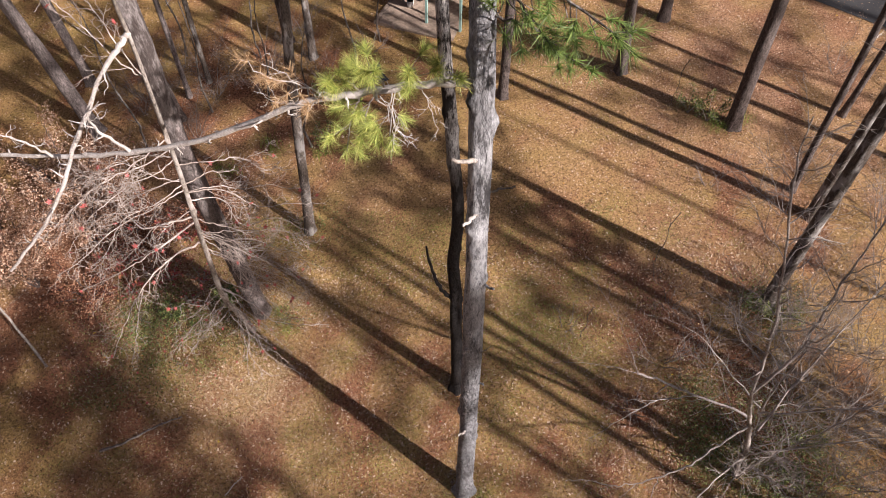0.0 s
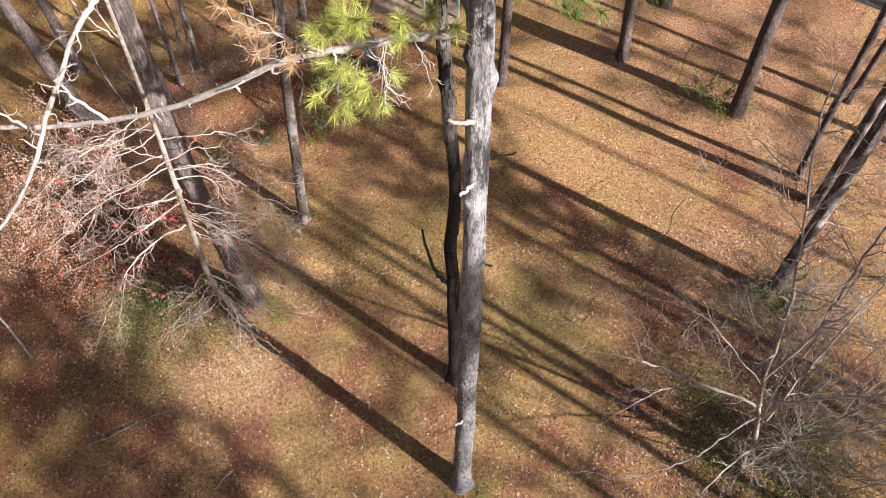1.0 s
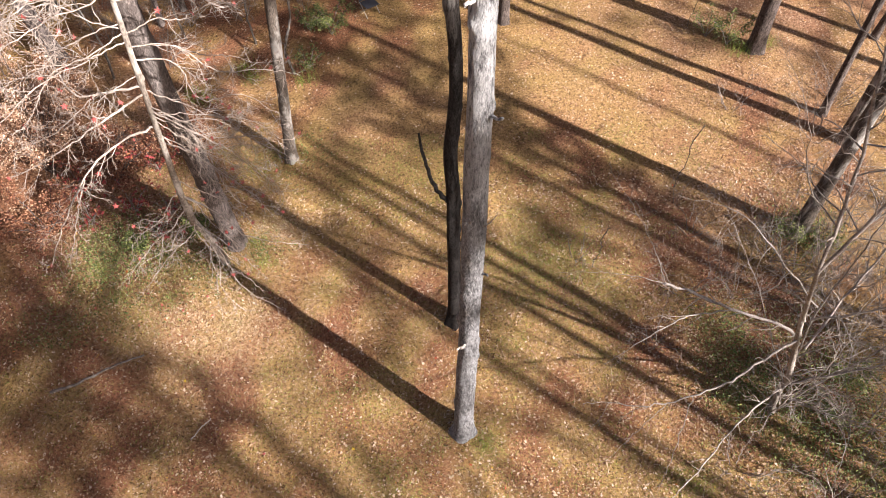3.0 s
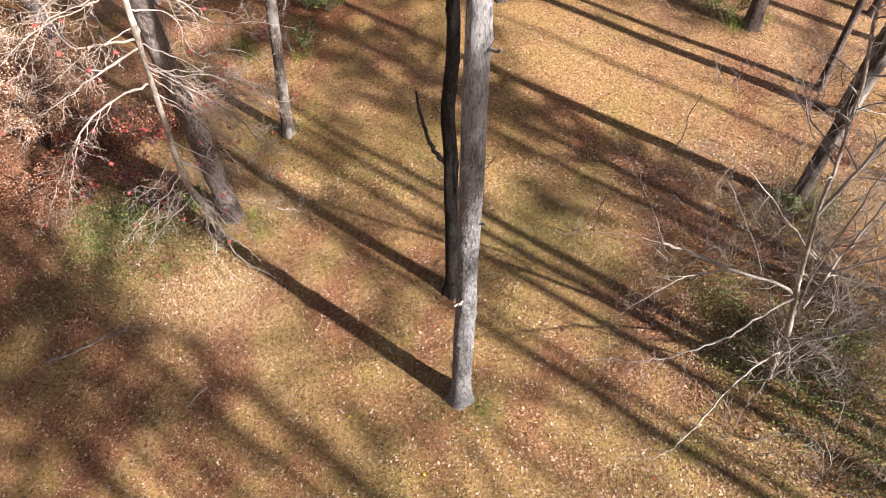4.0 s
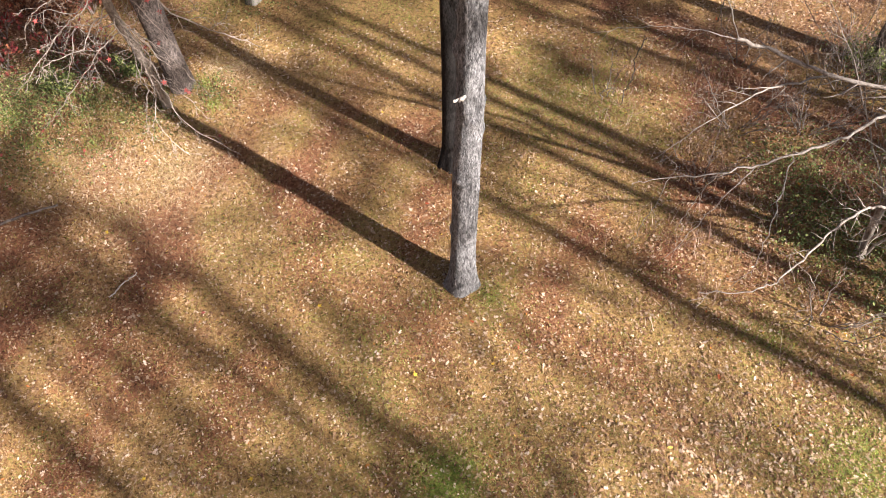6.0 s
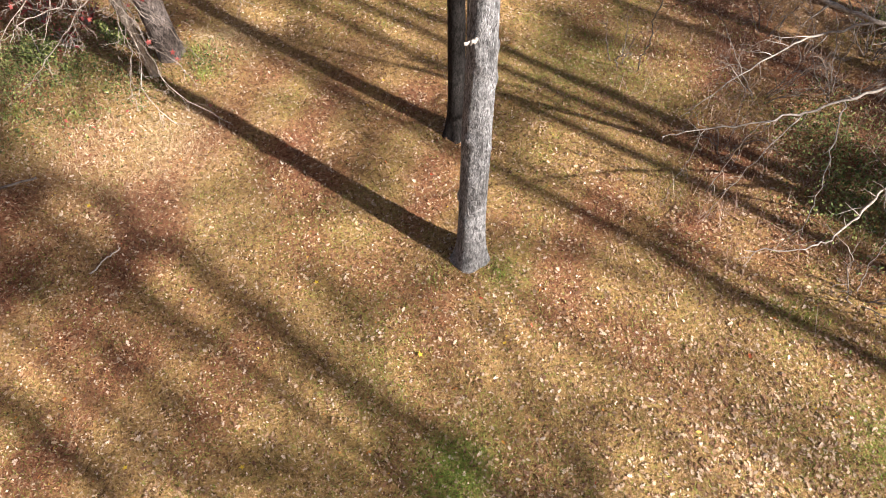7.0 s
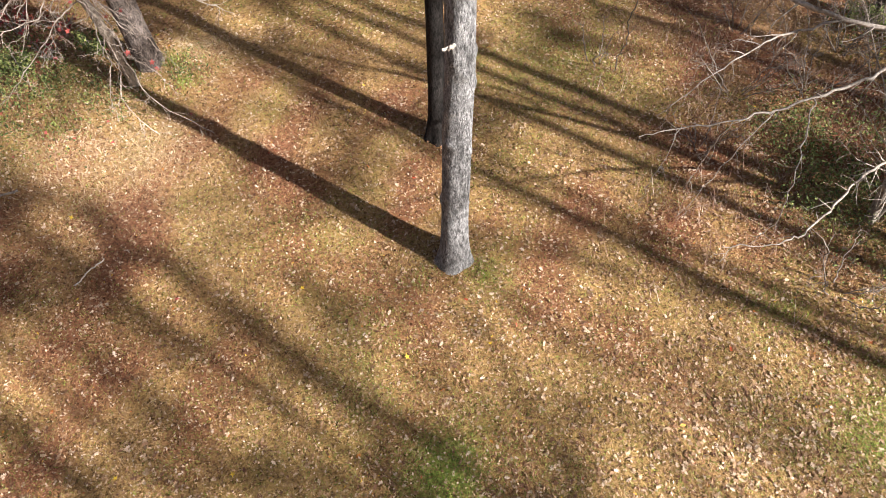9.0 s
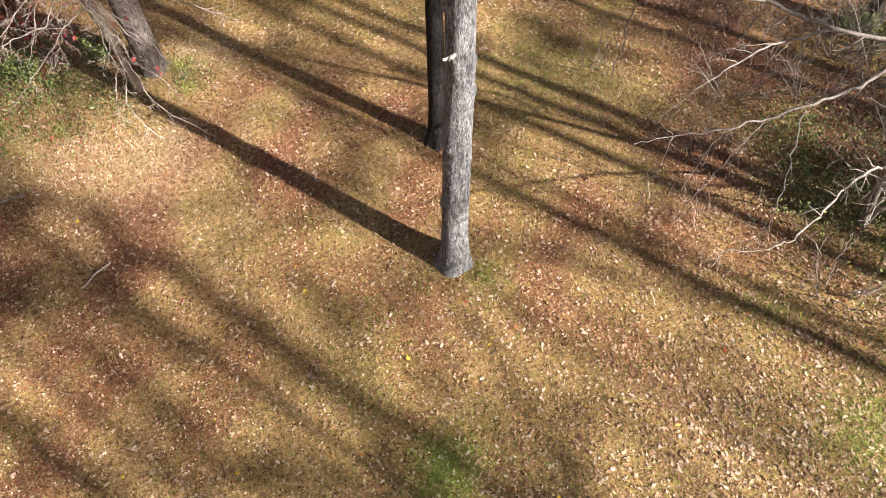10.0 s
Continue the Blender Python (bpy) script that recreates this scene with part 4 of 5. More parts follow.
    # slender shoots springing from the lower stem on every side
    for i in range(3):
        az = i * 2.4 + rng.uniform(-0.4, 0.4)
        z = rng.uniform(0.5, 2.2)
        p = np.array([7.6 - 0.18 * z, 10.25, 0.34 + z])
        out = np.array([math.cos(az), math.sin(az), rng.uniform(0.5, 1.5)])
        ln = rng.uniform(1.8, 3.4)
        limb("shoot", ob, [p, p + out * ln * 0.33, p + out * ln * 0.66 + rng.normal(0, 0.12, 3), p + out * ln * [1, 1, 0.85]], 0.015, 0.004, M_TWIG, rng, "", 2, 0.24, 0.9, -0.02, 5, 0.8, 0.15, 0.0020, 0.24)


def bare_shrub(x, y, height, stems, spread, seed, label="bare grey-brown thicket shrub of fine twigs"):
    rng = np.random.default_rng(seed)
    ob = tree("bare_shrub", x, y, label, "shrub", "bare shrubs")
    for i in range(stems):
        az = i * 2.4 + rng.uniform(-0.4, 0.4)
        d = np.array([math.cos(az) * spread, math.sin(az) * spread, 1.0])
        p = np.array([x + 0.12 * math.cos(az), y + 0.12 * math.sin(az), float(gz(x, y)) - 0.03])
        h = height * rng.uniform(0.6, 1.05)
        limb("stem", ob, [p, p + d * h * 0.35 + rng.normal(0, 0.08, 3), p + d * h * 0.7 + rng.normal(0, 0.12, 3), p + d * h * [1.15, 1.15, 0.92]], 0.013, 0.004, M_BRUSH, rng, "", 2, 0.2, h * 0.45, 0.0, 4, 0.85, 0.1, 0.0023, 0.24)


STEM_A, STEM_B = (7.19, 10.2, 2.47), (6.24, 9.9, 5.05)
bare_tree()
THICKET = [(8.9, 14.6, 2.2, 9, 0.6), (10.1, 13.9, 2.6, 9, 0.55), (7.7, 13.5, 2.0, 8, 0.65), (9.7, 12.2, 2.8, 9, 0.55), (11.3, 15.4, 2.6, 8, 0.55), (9.3, 9.4, 3.6, 7, 0.55), (10.8, 11.2, 3.8, 7, 0.5), (6.3, 13.6, 1.9, 6, 0.7), (11.6, 8.6, 3.4, 7, 0.55), (5.2, 12.2, 1.3, 5, 0.7), (12.2, 13.6, 3.0, 7, 0.55), (6.4, 8.9, 1.5, 6, 0.7), (8.1, 7.7, 1.9, 7, 0.6), (9.6, 7.2, 2.4, 7, 0.6), (10.4, 9.9, 3.0, 8, 0.55), (9.2, 13.6, 2.6, 7, 0.6), (11.2, 12.6, 3.0, 7, 0.55), (12.6, 10.4, 3.4, 7, 0.5)]
SLOPE_EDGE = [(7.0, 15.6, 1.6, 5, 0.6), (11.6, 18.8, 2.8, 7, 0.6), (14.6, 18.0, 3.4, 6, 0.5), (3.7, 14.9, 1.0, 4, 0.5), (9.4, 20.3, 1.4, 5, 0.6), (13.6, 15.6, 3.0, 7, 0.6), (15.6, 25.6, 2.6, 6, 0.6), (17.6, 23.6, 3.0, 6, 0.6), (12.6, 20.2, 2.0, 6, 0.6)]
WOOD_EDGE = [(-10.2, 19.6, 2.2, 6, 0.6), (-12.2, 21.5, 2.6, 6, 0.6), (-9.2, 24.0, 3.2, 6, 0.5), (-6.8, 26.4, 3.0, 6, 0.5), (-11.6, 25.8, 3.6, 6, 0.5), (-4.6, 27.0, 2.4, 5, 0.5), (-7.0, 28.0, 2.2, 6, 0.6), (-2.6, 28.6, 1.8, 6, 0.6), (-8.8, 26.4, 2.6, 6, 0.6), (-5.6, 30.0, 2.6, 6, 0.6), (-10.6, 27.2, 3.0, 6, 0.6)]
for i, (x, y, h, n, sp) in enumerate(THICKET + SLOPE_EDGE + WOOD_EDGE):
    bare_shrub(x, y, h, n, sp, 1081 + i)


def copper_shrub(x, y, h, spread, count, seed, rust=False):
    rng = np.random.default_rng(seed)
    ob = tree("leafy_shrub", x, y, "low shrub full of rust-red dry leaves" if rust else "beech-like shrub full of dry copper-brown leaves", "shrub", "copper shrubs")
    spots = []
    for i in range(9):
        az = i * 2.4 + rng.uniform(-0.4, 0.4)
        s = spread * rng.uniform(0.4, 1.0)
        d = np.array([math.cos(az) * s, math.sin(az) * s, h * rng.uniform(0.6, 1.0)])
        p = np.array([x, y, float(gz(x, y)) - 0.03])
        ls, ends = limb("stem", ob, [p, p + d * [0.35, 0.35, 0.5], p + d * [0.75, 0.75, 0.85], p + d], 0.024, 0.005, M_BROWN, rng, "", 2, 0.25, h * 0.34, 0.0, 5, 0.9, 0.2)
        for e in ends:
            spots += list(e[2:])
    spots = np.array(spots)
    spots = spots[spots[:, 2] > (0.1 if rust else 0.42) * h]
    pick = spots[rng.integers(0, len(spots), count)] + rng.normal(0, 0.09, (count, 3))
    v, f = leaf_cloud(rng, pick, (0.035, 0.085), OVAL)
    part("foliage", mesh_of("foliage", v, f, M_RUST if rust else M_COPPER, False), ob, "rust-red dry leaves" if rust else "dry copper-brown leaves", "stuff")


copper_shrub(-11.9, 19.3, 3.2, 1.8, 11000, 101)
copper_shrub(-13.4, 17.6, 3.4, 2.2, 13000, 102)
copper_shrub(-12.6, 21.0, 3.6, 2.2, 8000, 103)
copper_shrub(-9.8, 18.8, 2.0, 1.8, 6500, 104, True)
copper_shrub(-8.0, 19.8, 1.6, 1.3, 3500, 105, True)
copper_shrub(-11.4, 17.0, 1.4, 1.6, 4500, 106, True)


def red_shrub(x, y, h, count, seed, green=False):
    rng = np.random.default_rng(seed)
    if green:
        ob = tree("green_shrub", x, y, "low green shrub of small leaves at a trunk's foot", "shrub", "green shrubs")
    else:
        ob = tree("red_shrub", x, y, "small shrub holding deep red autumn leaves", "shrub", "red shrubs")
    spots = []
    for i in range(6):
        az = i * 2.4 + rng.uniform(-0.4, 0.4)
        p = np.array([x, y, float(gz(x, y)) - 0.03])
        d = np.array([math.cos(az) * 0.6, math.sin(az) * 0.6, rng.uniform(0.6, 1.0)]) * h
        ls, ends = limb("stem", ob, [p, p + d * [0.35, 0.35, 0.5], p + d * [0.75, 0.75, 0.85], p + d], 0.014, 0.004, M_TWIG, rng, "", 1, 0.2, h * 0.4, 0.0, 5, 0.9, 0.2)
        for e in ends:
            spots += list(e[2:])
    spots = np.array(spots)
    pick = spots[rng.integers(0, len(spots), count)] + rng.normal(0, 0.07, (count, 3))
    v, f = leaf_cloud(rng, pick, (0.035, 0.07) if green else (0.06, 0.12), LOBED)
    part("foliage", mesh_of("foliage", v, f, M_IVY if green else M_RED, False), ob, "small green leaves" if green else "deep red leaves", "stuff")


red_shrub(-9.0, 17.6, 1.0, 110, 111)
red_shrub(-7.9, 17.4, 0.7, 40, 115)
red_shrub(-10.2, 17.2, 0.8, 80, 116)
red_shrub(-10.6, 18.4, 1.5, 220, 112)
red_shrub(-8.1, 16.6, 0.6, 30, 113)
red_shrub(-8.6, 19.2, 1.3, 200, 114)


def far_woods():
    """An unseen wood added beyond the clearing, closing it round against low sky light."""
    rng = np.random.default_rng(900)
    vs = []
    for i in range(1400):
        az = rng.uniform(0, 2 * math.pi)
        r = rng.uniform(44, 75)
        x, y = r * math.cos(az), 15 + r * math.sin(az)
        toward_sun = (x * SUN_DIR.x + (y - 15) * SUN_DIR.y) / r
        h = rng.uniform(22, 30)
        if toward_sun > 0.7:
            h *= 0.55
        base = np.array([x, y, float(gz(x, y)) - 0.1])
        for k in range(3):
            a = 2.1 * k
            w = np.array([-math.sin(a), math.cos(a), 0]) * 0.16
            vs += [base - w, base + w, base + [0, 0, h]]
        c = base + np.column_stack([rng.normal(0, 1.6, 44), rng.normal(0, 1.6, 44), h * rng.uniform(0.3, 1.0, 44)])
        for q in c:
            vs += list(q + rng.normal(0, 0.6, (3, 3)))
    v = np.array(vs)
    ob = new("far_woods", mesh_of("far_woods", v, np.arange(len(v)).reshape(-1, 3), M_WEED, False))
    tagged(ob, "unseen brown leafless wood added all round the clearing to block low sky light", "woods", kind="stuff")


far_woods()
for x, y, h, count, seed in [(10.1, 23.4, 1.2, 800, 131), (9.5, 23.9, 0.9, 500, 132), (9.5, 15.2, 0.8, 600, 133), (10.3, 14.8, 0.7, 500, 134), (8.9, 10.0, 0.6, 500, 135), (9.6, 10.9, 0.8, 600, 136), (-4.2, 23.5, 0.8, 500, 137), (-3.5, 25.3, 1.2, 1500, 138), (-4.3, 25.6, 0.9, 700, 139), (-7.0, 16.6, 0.6, 900, 140), (-8.6, 16.2, 0.5, 700, 141)]:
    red_shrub(x, y, h, count, seed, True)

# ---- ground cover ----
rng = np.random.default_rng(5)


def spread_xy(n, x0, x1, y0, y1):
    return np.stack([rng.uniform(x0, x1, n), rng.uniform(y0, y1, n)], -1)


def stuff(name, v, f, material, label, category):
    tagged(new(name, mesh_of(name, v, f, material, False)), label, category, kind="stuff")


GREEN = [(-2.7, 11.0, 0.9, 0.5), (-0.15, 6.55, 0.6, 1.0), (6.0, 6.4, 0.8, 0.9), (3.2, 14.8, 1.9, 0.9), (5.2, 6.2, 2.6, 0.25), (-1.6, 7.6, 1.4, 0.22), (0.8, 7.2, 1.4, 0.25), (2.8, 8.4, 1.2, 0.2), (-1.6, 9.4, 0.8, 0.3), (-7.8, 15.6, 1.5, 0.3), (0.8, 9.9, 0.35, 0.9), (-1.0, 18.5, 1.5, 0.5), (-6.5, 20.0, 1.6, 0.6), (-10.5, 14.0, 2.0, 0.12), (5.4, 8.8, 0.6, 0.6), (2.0, 12.8, 1.0, 0.4)]
LEAFY = [(4.5, 6.5, 3.2, 1.0), (7.0, 7.5, 2.5, 0.9), (1.5, 5.5, 2.5, 0.7), (2.6, 7.6, 2.2, 0.5), (8.0, 20.0, 5.0, 0.4), (12.0, 26.0, 6.0, 1.0), (6.0, 25.0, 4.0, 0.6), (-9.0, 24.0, 5.0, 0.5), (-10.0, 16.3, 2.6, 0.7), (-11.5, 13.6, 2.0, 0.4), (0.5, 9.2, 1.5, 0.5), (7.0, 12.2, 2.4, 0.75), (8.5, 13.6, 2.2, 0.6)]

tuft = np.vstack([spread_xy(30000, -11, 9.5, 4.9, 16.5), spread_xy(9000, -22, 22, 16, 34), spread_xy(2200, -16, -10, 8, 17)])
xy = np.vstack([np.repeat(tuft, 10, axis=0) + rng.normal(0, 0.032, (len(tuft) * 10, 2)), spread_xy(170000, -11, 9.5, 4.9, 16.5), spread_xy(10000, -15, 13, 1, 5)])
xy = xy[rng.uniform(0, 1, len(xy)) > 0.75 * near(xy, GREEN[:3])]
red = rng.uniform(0, 1, len(xy)) < bed(xy)
v, f = blades(rng, xy[~red], (0.03, 0.10), (0.0025, 0.0055), (0.05, 1.0))
stuff("dry_grass", v, f, M_STRAW, "dry straw grass standing thinly over the ground", "grass")
v, f = blades(rng, xy[red], (0.05, 0.14), (0.0025, 0.005), (0.0, 0.5))
stuff("pine_straw", v, f, M_NEEDLE_BED, "red-brown fallen pine needles lying in beds", "needles")

xy = np.vstack([spread_xy(420000, -12, 10, 4.5, 20), spread_xy(15000, -20, 20, 20, 34)])
xy = np.vstack([xy] + [np.array([x, y]) + rng.normal(0, r, (k, 2)) for x, y, r, k in [(-0.1, 6.5, 0.5, 9000), (6.3, 6.6, 0.7, 11000), (5.05, 8.85, 0.22, 900), (-5.0, 15.9, 0.7, 450), (-8.9, 16.2, 1.0, 7000), (7.5, 10.6, 1.2, 6000), (-9.0, 15.8, 0.9, 3500), (0.75, 9.9, 0.14, 250), (-0.9, 8.9, 0.6, 3500), (3.2, 15.2, 1.2, 8000)]])
xy = xy[rng.uniform(0, 1, len(xy)) < np.where(xy[:, 1] < 12, 0.11, 0.04) + 0.34 * clumps(xy, 1.0, 8) ** 3 + near(xy, GREEN)]
v, f = blades(rng, xy, (0.03, 0.09), (0.004, 0.009), (0.15, 0.9))
stuff("green_grass", v, f, M_GREEN, "thin green grass in worn patches", "grass")

xy = np.vstack([spread_xy(150000, -15, 13, 4.0, 18), spread_xy(70000, -22, 22, 17, 36), spread_xy(9000, -15, 13, -2, 4)])
xy = xy[rng.uniform(0, 1, len(xy)) < np.where(xy[:, 1] > 16.5, 0.2, 0.055) + np.where(xy[:, 1] > 12.5, 0.3, 0.22) * clumps(xy, 0.5, 12) ** 3 + 0.34 * near(xy, LEAFY) ** 1.5 * (0.3 + clumps(xy, 0.6, 13))]
close = (xy[:, 1] < 12.5) & (np.abs(xy[:, 0]) < 8.5)
v, f = scatter_flat(rng, xy[close], (0.03, 0.09), (0.0, 0.010), 0.2, OAK)
stuff("fallen_leaves", v, f, M_LEAF, "scattered dry tan and brown oak leaves", "leaves")
v, f = scatter_flat(rng, xy[~close], (0.03, 0.08), (0.0, 0.010), 0.2, LOBED)
stuff("strewn_leaves", v, f, M_LEAF, "dry brown leaves strewn under the farther trees", "leaves")

xy = spread_xy(60000, -4, 12, 3.5, 12)
PALE = [(5.2, 5.6, 2.4, 1.0), (7.4, 7.0, 2.0, 0.8), (3.0, 5.0, 1.6, 0.5)]
xy = xy[rng.uniform(0, 1, len(xy)) < near(xy, PALE) * 0.28 * clumps(xy, 0.45, 14)]
v, f = scatter_flat(rng, xy, (0.035, 0.10), (0.0, 0.010), 0.2, OAK)
stuff("pale_leaves", v, f, M_PALE, "drift of pale dry oak leaves", "leaves")

xy = np.vstack([spread_xy(80000, -11, 10, 4.7, 17), spread_xy(6000, -20, 20, 17, 32)])
v, f = scatter_flat(rng, xy, (0.02, 0.05), (0.0, 0.03), 0.45, [(-0.5, 0.0), (0.1, 0.3), (0.6, 0.0), (0.0, -0.28)])
stuff("leaf_scraps", v, f, M_LEAF, "small scraps of dry leaf and bark litter", "leaves")

xy = np.concatenate([np.array([x, y]) + rng.normal(0, r, (k, 2)) for x, y, r, k in [(-6.2, 13.3, 0.8, 2600), (-5.2, 13.5, 0.5, 1200), (-7.3, 13.5, 0.7, 1600), (-4.6, 16.6, 0.5, 2000)]])
v, f = blades(rng, xy, (0.05, 0.2), (0.003, 0.007), (0.1, 1.0))
stuff("bleached_grass", v, f, M_BLEACH, "pale bleached dead grass lying in tufts", "grass")

xy = np.vstack([spread_xy(70000, 2, 22, 16.5, 34), spread_xy(34000, -16, -5, 14, 25)])
SLOPE = [(-9.8, 19.6, 3.2, 0.9), (-7.2, 21.5, 2.6, 0.45), (-12.5, 22.0, 3.0, 0.8), (10.0, 27.0, 7.0, 0.9), (14.0, 20.0, 5.0, 0.8), (7.0, 21.0, 3.5, 0.3), (-10.5, 17.2, 2.2, 0.4)]
xy = xy[rng.uniform(0, 1, len(xy)) < near(xy, SLOPE) * (0.35 + clumps(xy, 0.9, 31))]
v, f = scatter_flat(rng, xy, (0.03, 0.075), (0.0, 0.03), 0.25, OVAL)
stuff("slope_leaves", v, f, M_SLOPE, "pinkish-tan fallen leaves over the slope", "leaves")

# low plants at the clearing's edges
xy = np.vstack([spread_xy(130000, -14, -3, 13, 22), spread_xy(130000, 4, 13, 7, 18)])
PLANTS = [(-8.8, 14.7, 1.2, 0.3), (-10.2, 13.2, 1.2, 0.25), (-7.6, 14.6, 0.9, 0.2), (-9.3, 15.9, 1.1, 0.9), (-7.9, 15.7, 0.7, 0.5), (-5.0, 15.8, 0.5, 0.35), (7.3, 10.9, 0.9, 0.9), (7.2, 12.3, 0.9, 0.6), (8.5, 9.4, 1.2, 0.7), (-9.1, 16.6, 1.0, 0.5), (-8.2, 15.8, 1.3, 0.22), (-6.6, 15.3, 0.8, 0.3), (-10.0, 16.4, 1.3, 0.15), (8.8, 10.2, 1.5, 0.8), (10.1, 15.1, 0.8, 0.9), (7.5, 10.8, 0.8, 0.8), (9.8, 8.0, 1.5, 0.6), (8.8, 11.5, 1.2, 0.4), (-4.2, 19.4, 0.8, 0.2), (10.6, 22.6, 0.8, 0.6)]
xy = xy[rng.uniform(0, 1, len(xy)) < near(xy, PLANTS)]
hz = gz(xy[:, 0], xy[:, 1]) + rng.uniform(0.02, 0.18, len(xy)) * np.where(xy[:, 0] > 6, 2.4, 1.0)
v, f = leaf_cloud(rng, np.column_stack([xy, hz]), (0.03, 0.07), OVAL)
stuff("ground_plants", v, f, M_IVY, "low dark green leafy ground plants", "plants")


# dry stalks through the thicket and at the wood's edge
xy = np.vstack([spread_xy(60000, 2.5, 13, 7, 21), spread_xy(24000, -14, -6, 13, 22)])
STALKS = [(6.0, 14.0, 2.4, 0.5), (8.6, 11.5, 2.6, 0.7), (4.9, 10.6, 1.6, 0.5), (10.5, 16.5, 3.0, 0.5), (10.0, 9.0, 2.2, 0.6), (6.6, 9.4, 1.3, 0.4), (-11.0, 16.5, 2.6, 0.5), (-8.5, 18.5, 2.0, 0.4)]
xy = xy[rng.uniform(0, 1, len(xy)) < near(xy, STALKS) * clumps(xy, 0.8, 21)]
v, f = blades(rng, xy, (0.15, 0.65), (0.006, 0.012), (0.3, 1.5))
stuff("dry_stalks", v, f, M_WEED, "thin reddish-brown dry stalks standing in leaf litter", "weeds")


# ---- loose wood ----
def fallen(name, pts, r0, r1, material, label, category, shoots=1):
    rng2 = np.random.default_rng(int(1000 * r0) + 7)
    p0 = pts[0]
    ob = new(name)
    ob.location = (p0[0], p0[1], float(gz(p0[0], p0[1])))
    tagged(ob, label, category)
    world_pts = [(x, y, float(gz(x, y)) + z) for x, y, z in pts]
    limb("stem", ob, world_pts, r0, r1, material, rng2, "", shoots, 0.8, 0.3, 0.05)


fallen("fallen_log", [(-10.00, 11.81, 0.0), (-9.3, 12.02, 0.04), (-8.6, 12.42, 0.02), (-7.80, 12.72, 0.03)], 0.045, 0.02, M_BRUSH, "grey fallen branch lying in the grass", "log")
fallen("stick", [(-6.2, 10.35, 0.05), (-5.99, 10.6, 0.08), (-5.78, 10.85, 0.09)], 0.014, 0.011, M_DEAD, "pale straight stick lying on the grass", "stick", 0)
fallen("leaning_pole", [(-12.3, 14.6, 0.03), (-13.2, 15.6, 0.8), (-14.4, 16.9, 1.9)], 0.045, 0.03, M_STEM, "pale dead stem leaning at the wood's edge", "log")


# ---- road and open shelter at the back ----
def road():
    n = 40
    u = np.linspace(-30, 30, n)
    w = np.linspace(0, 5.5, 8)
    U, Wd = np.meshgrid(u, w)
    x = 17.45 + 0.74 * U + 0.67 * Wd
    y = 29.1 - 0.67 * U + 0.74 * Wd
    v = np.stack([x, y, gz(x, y) + 0.03], -1).reshape(-1, 3)
    i = np.arange(7)[:, None] * n
    j = np.arange(n - 1)[None, :]
    f = np.stack([i + j, i + j + 1, i + n + j + 1, i + n + j], -1).reshape(-1, 4)
    tagged(new("road", mesh_of("road", v, f, plain("asphalt", (0.04, 0.04, 0.042), 0.9, 0.35, 14.0))), "worn dark grey asphalt lane with leaf litter edges", "road", kind="structure")


road()


def box(bm, x0, x1, y0, y1, z0, z1, bevel=0.01):
    r = bmesh.ops.create_cube(bm, size=1.0)
    bmesh.ops.scale(bm, vec=(x1 - x0, y1 - y0, z1 - z0), verts=r["verts"])
    bmesh.ops.translate(bm, vec=((x0 + x1) / 2, (y0 + y1) / 2, (z0 + z1) / 2), verts=r["verts"])
    bmesh.ops.bevel(bm, geom=list({e for q in r["verts"] for e in q.link_edges}), offset=bevel, segments=2, affect="EDGES")


def boxed(name, parent, material, dims, label="", bevel=0.01):
    bm = bmesh.new()
    box(bm, *dims, bevel)
    return part(name, bm_mesh(name, bm, material), parent, label)


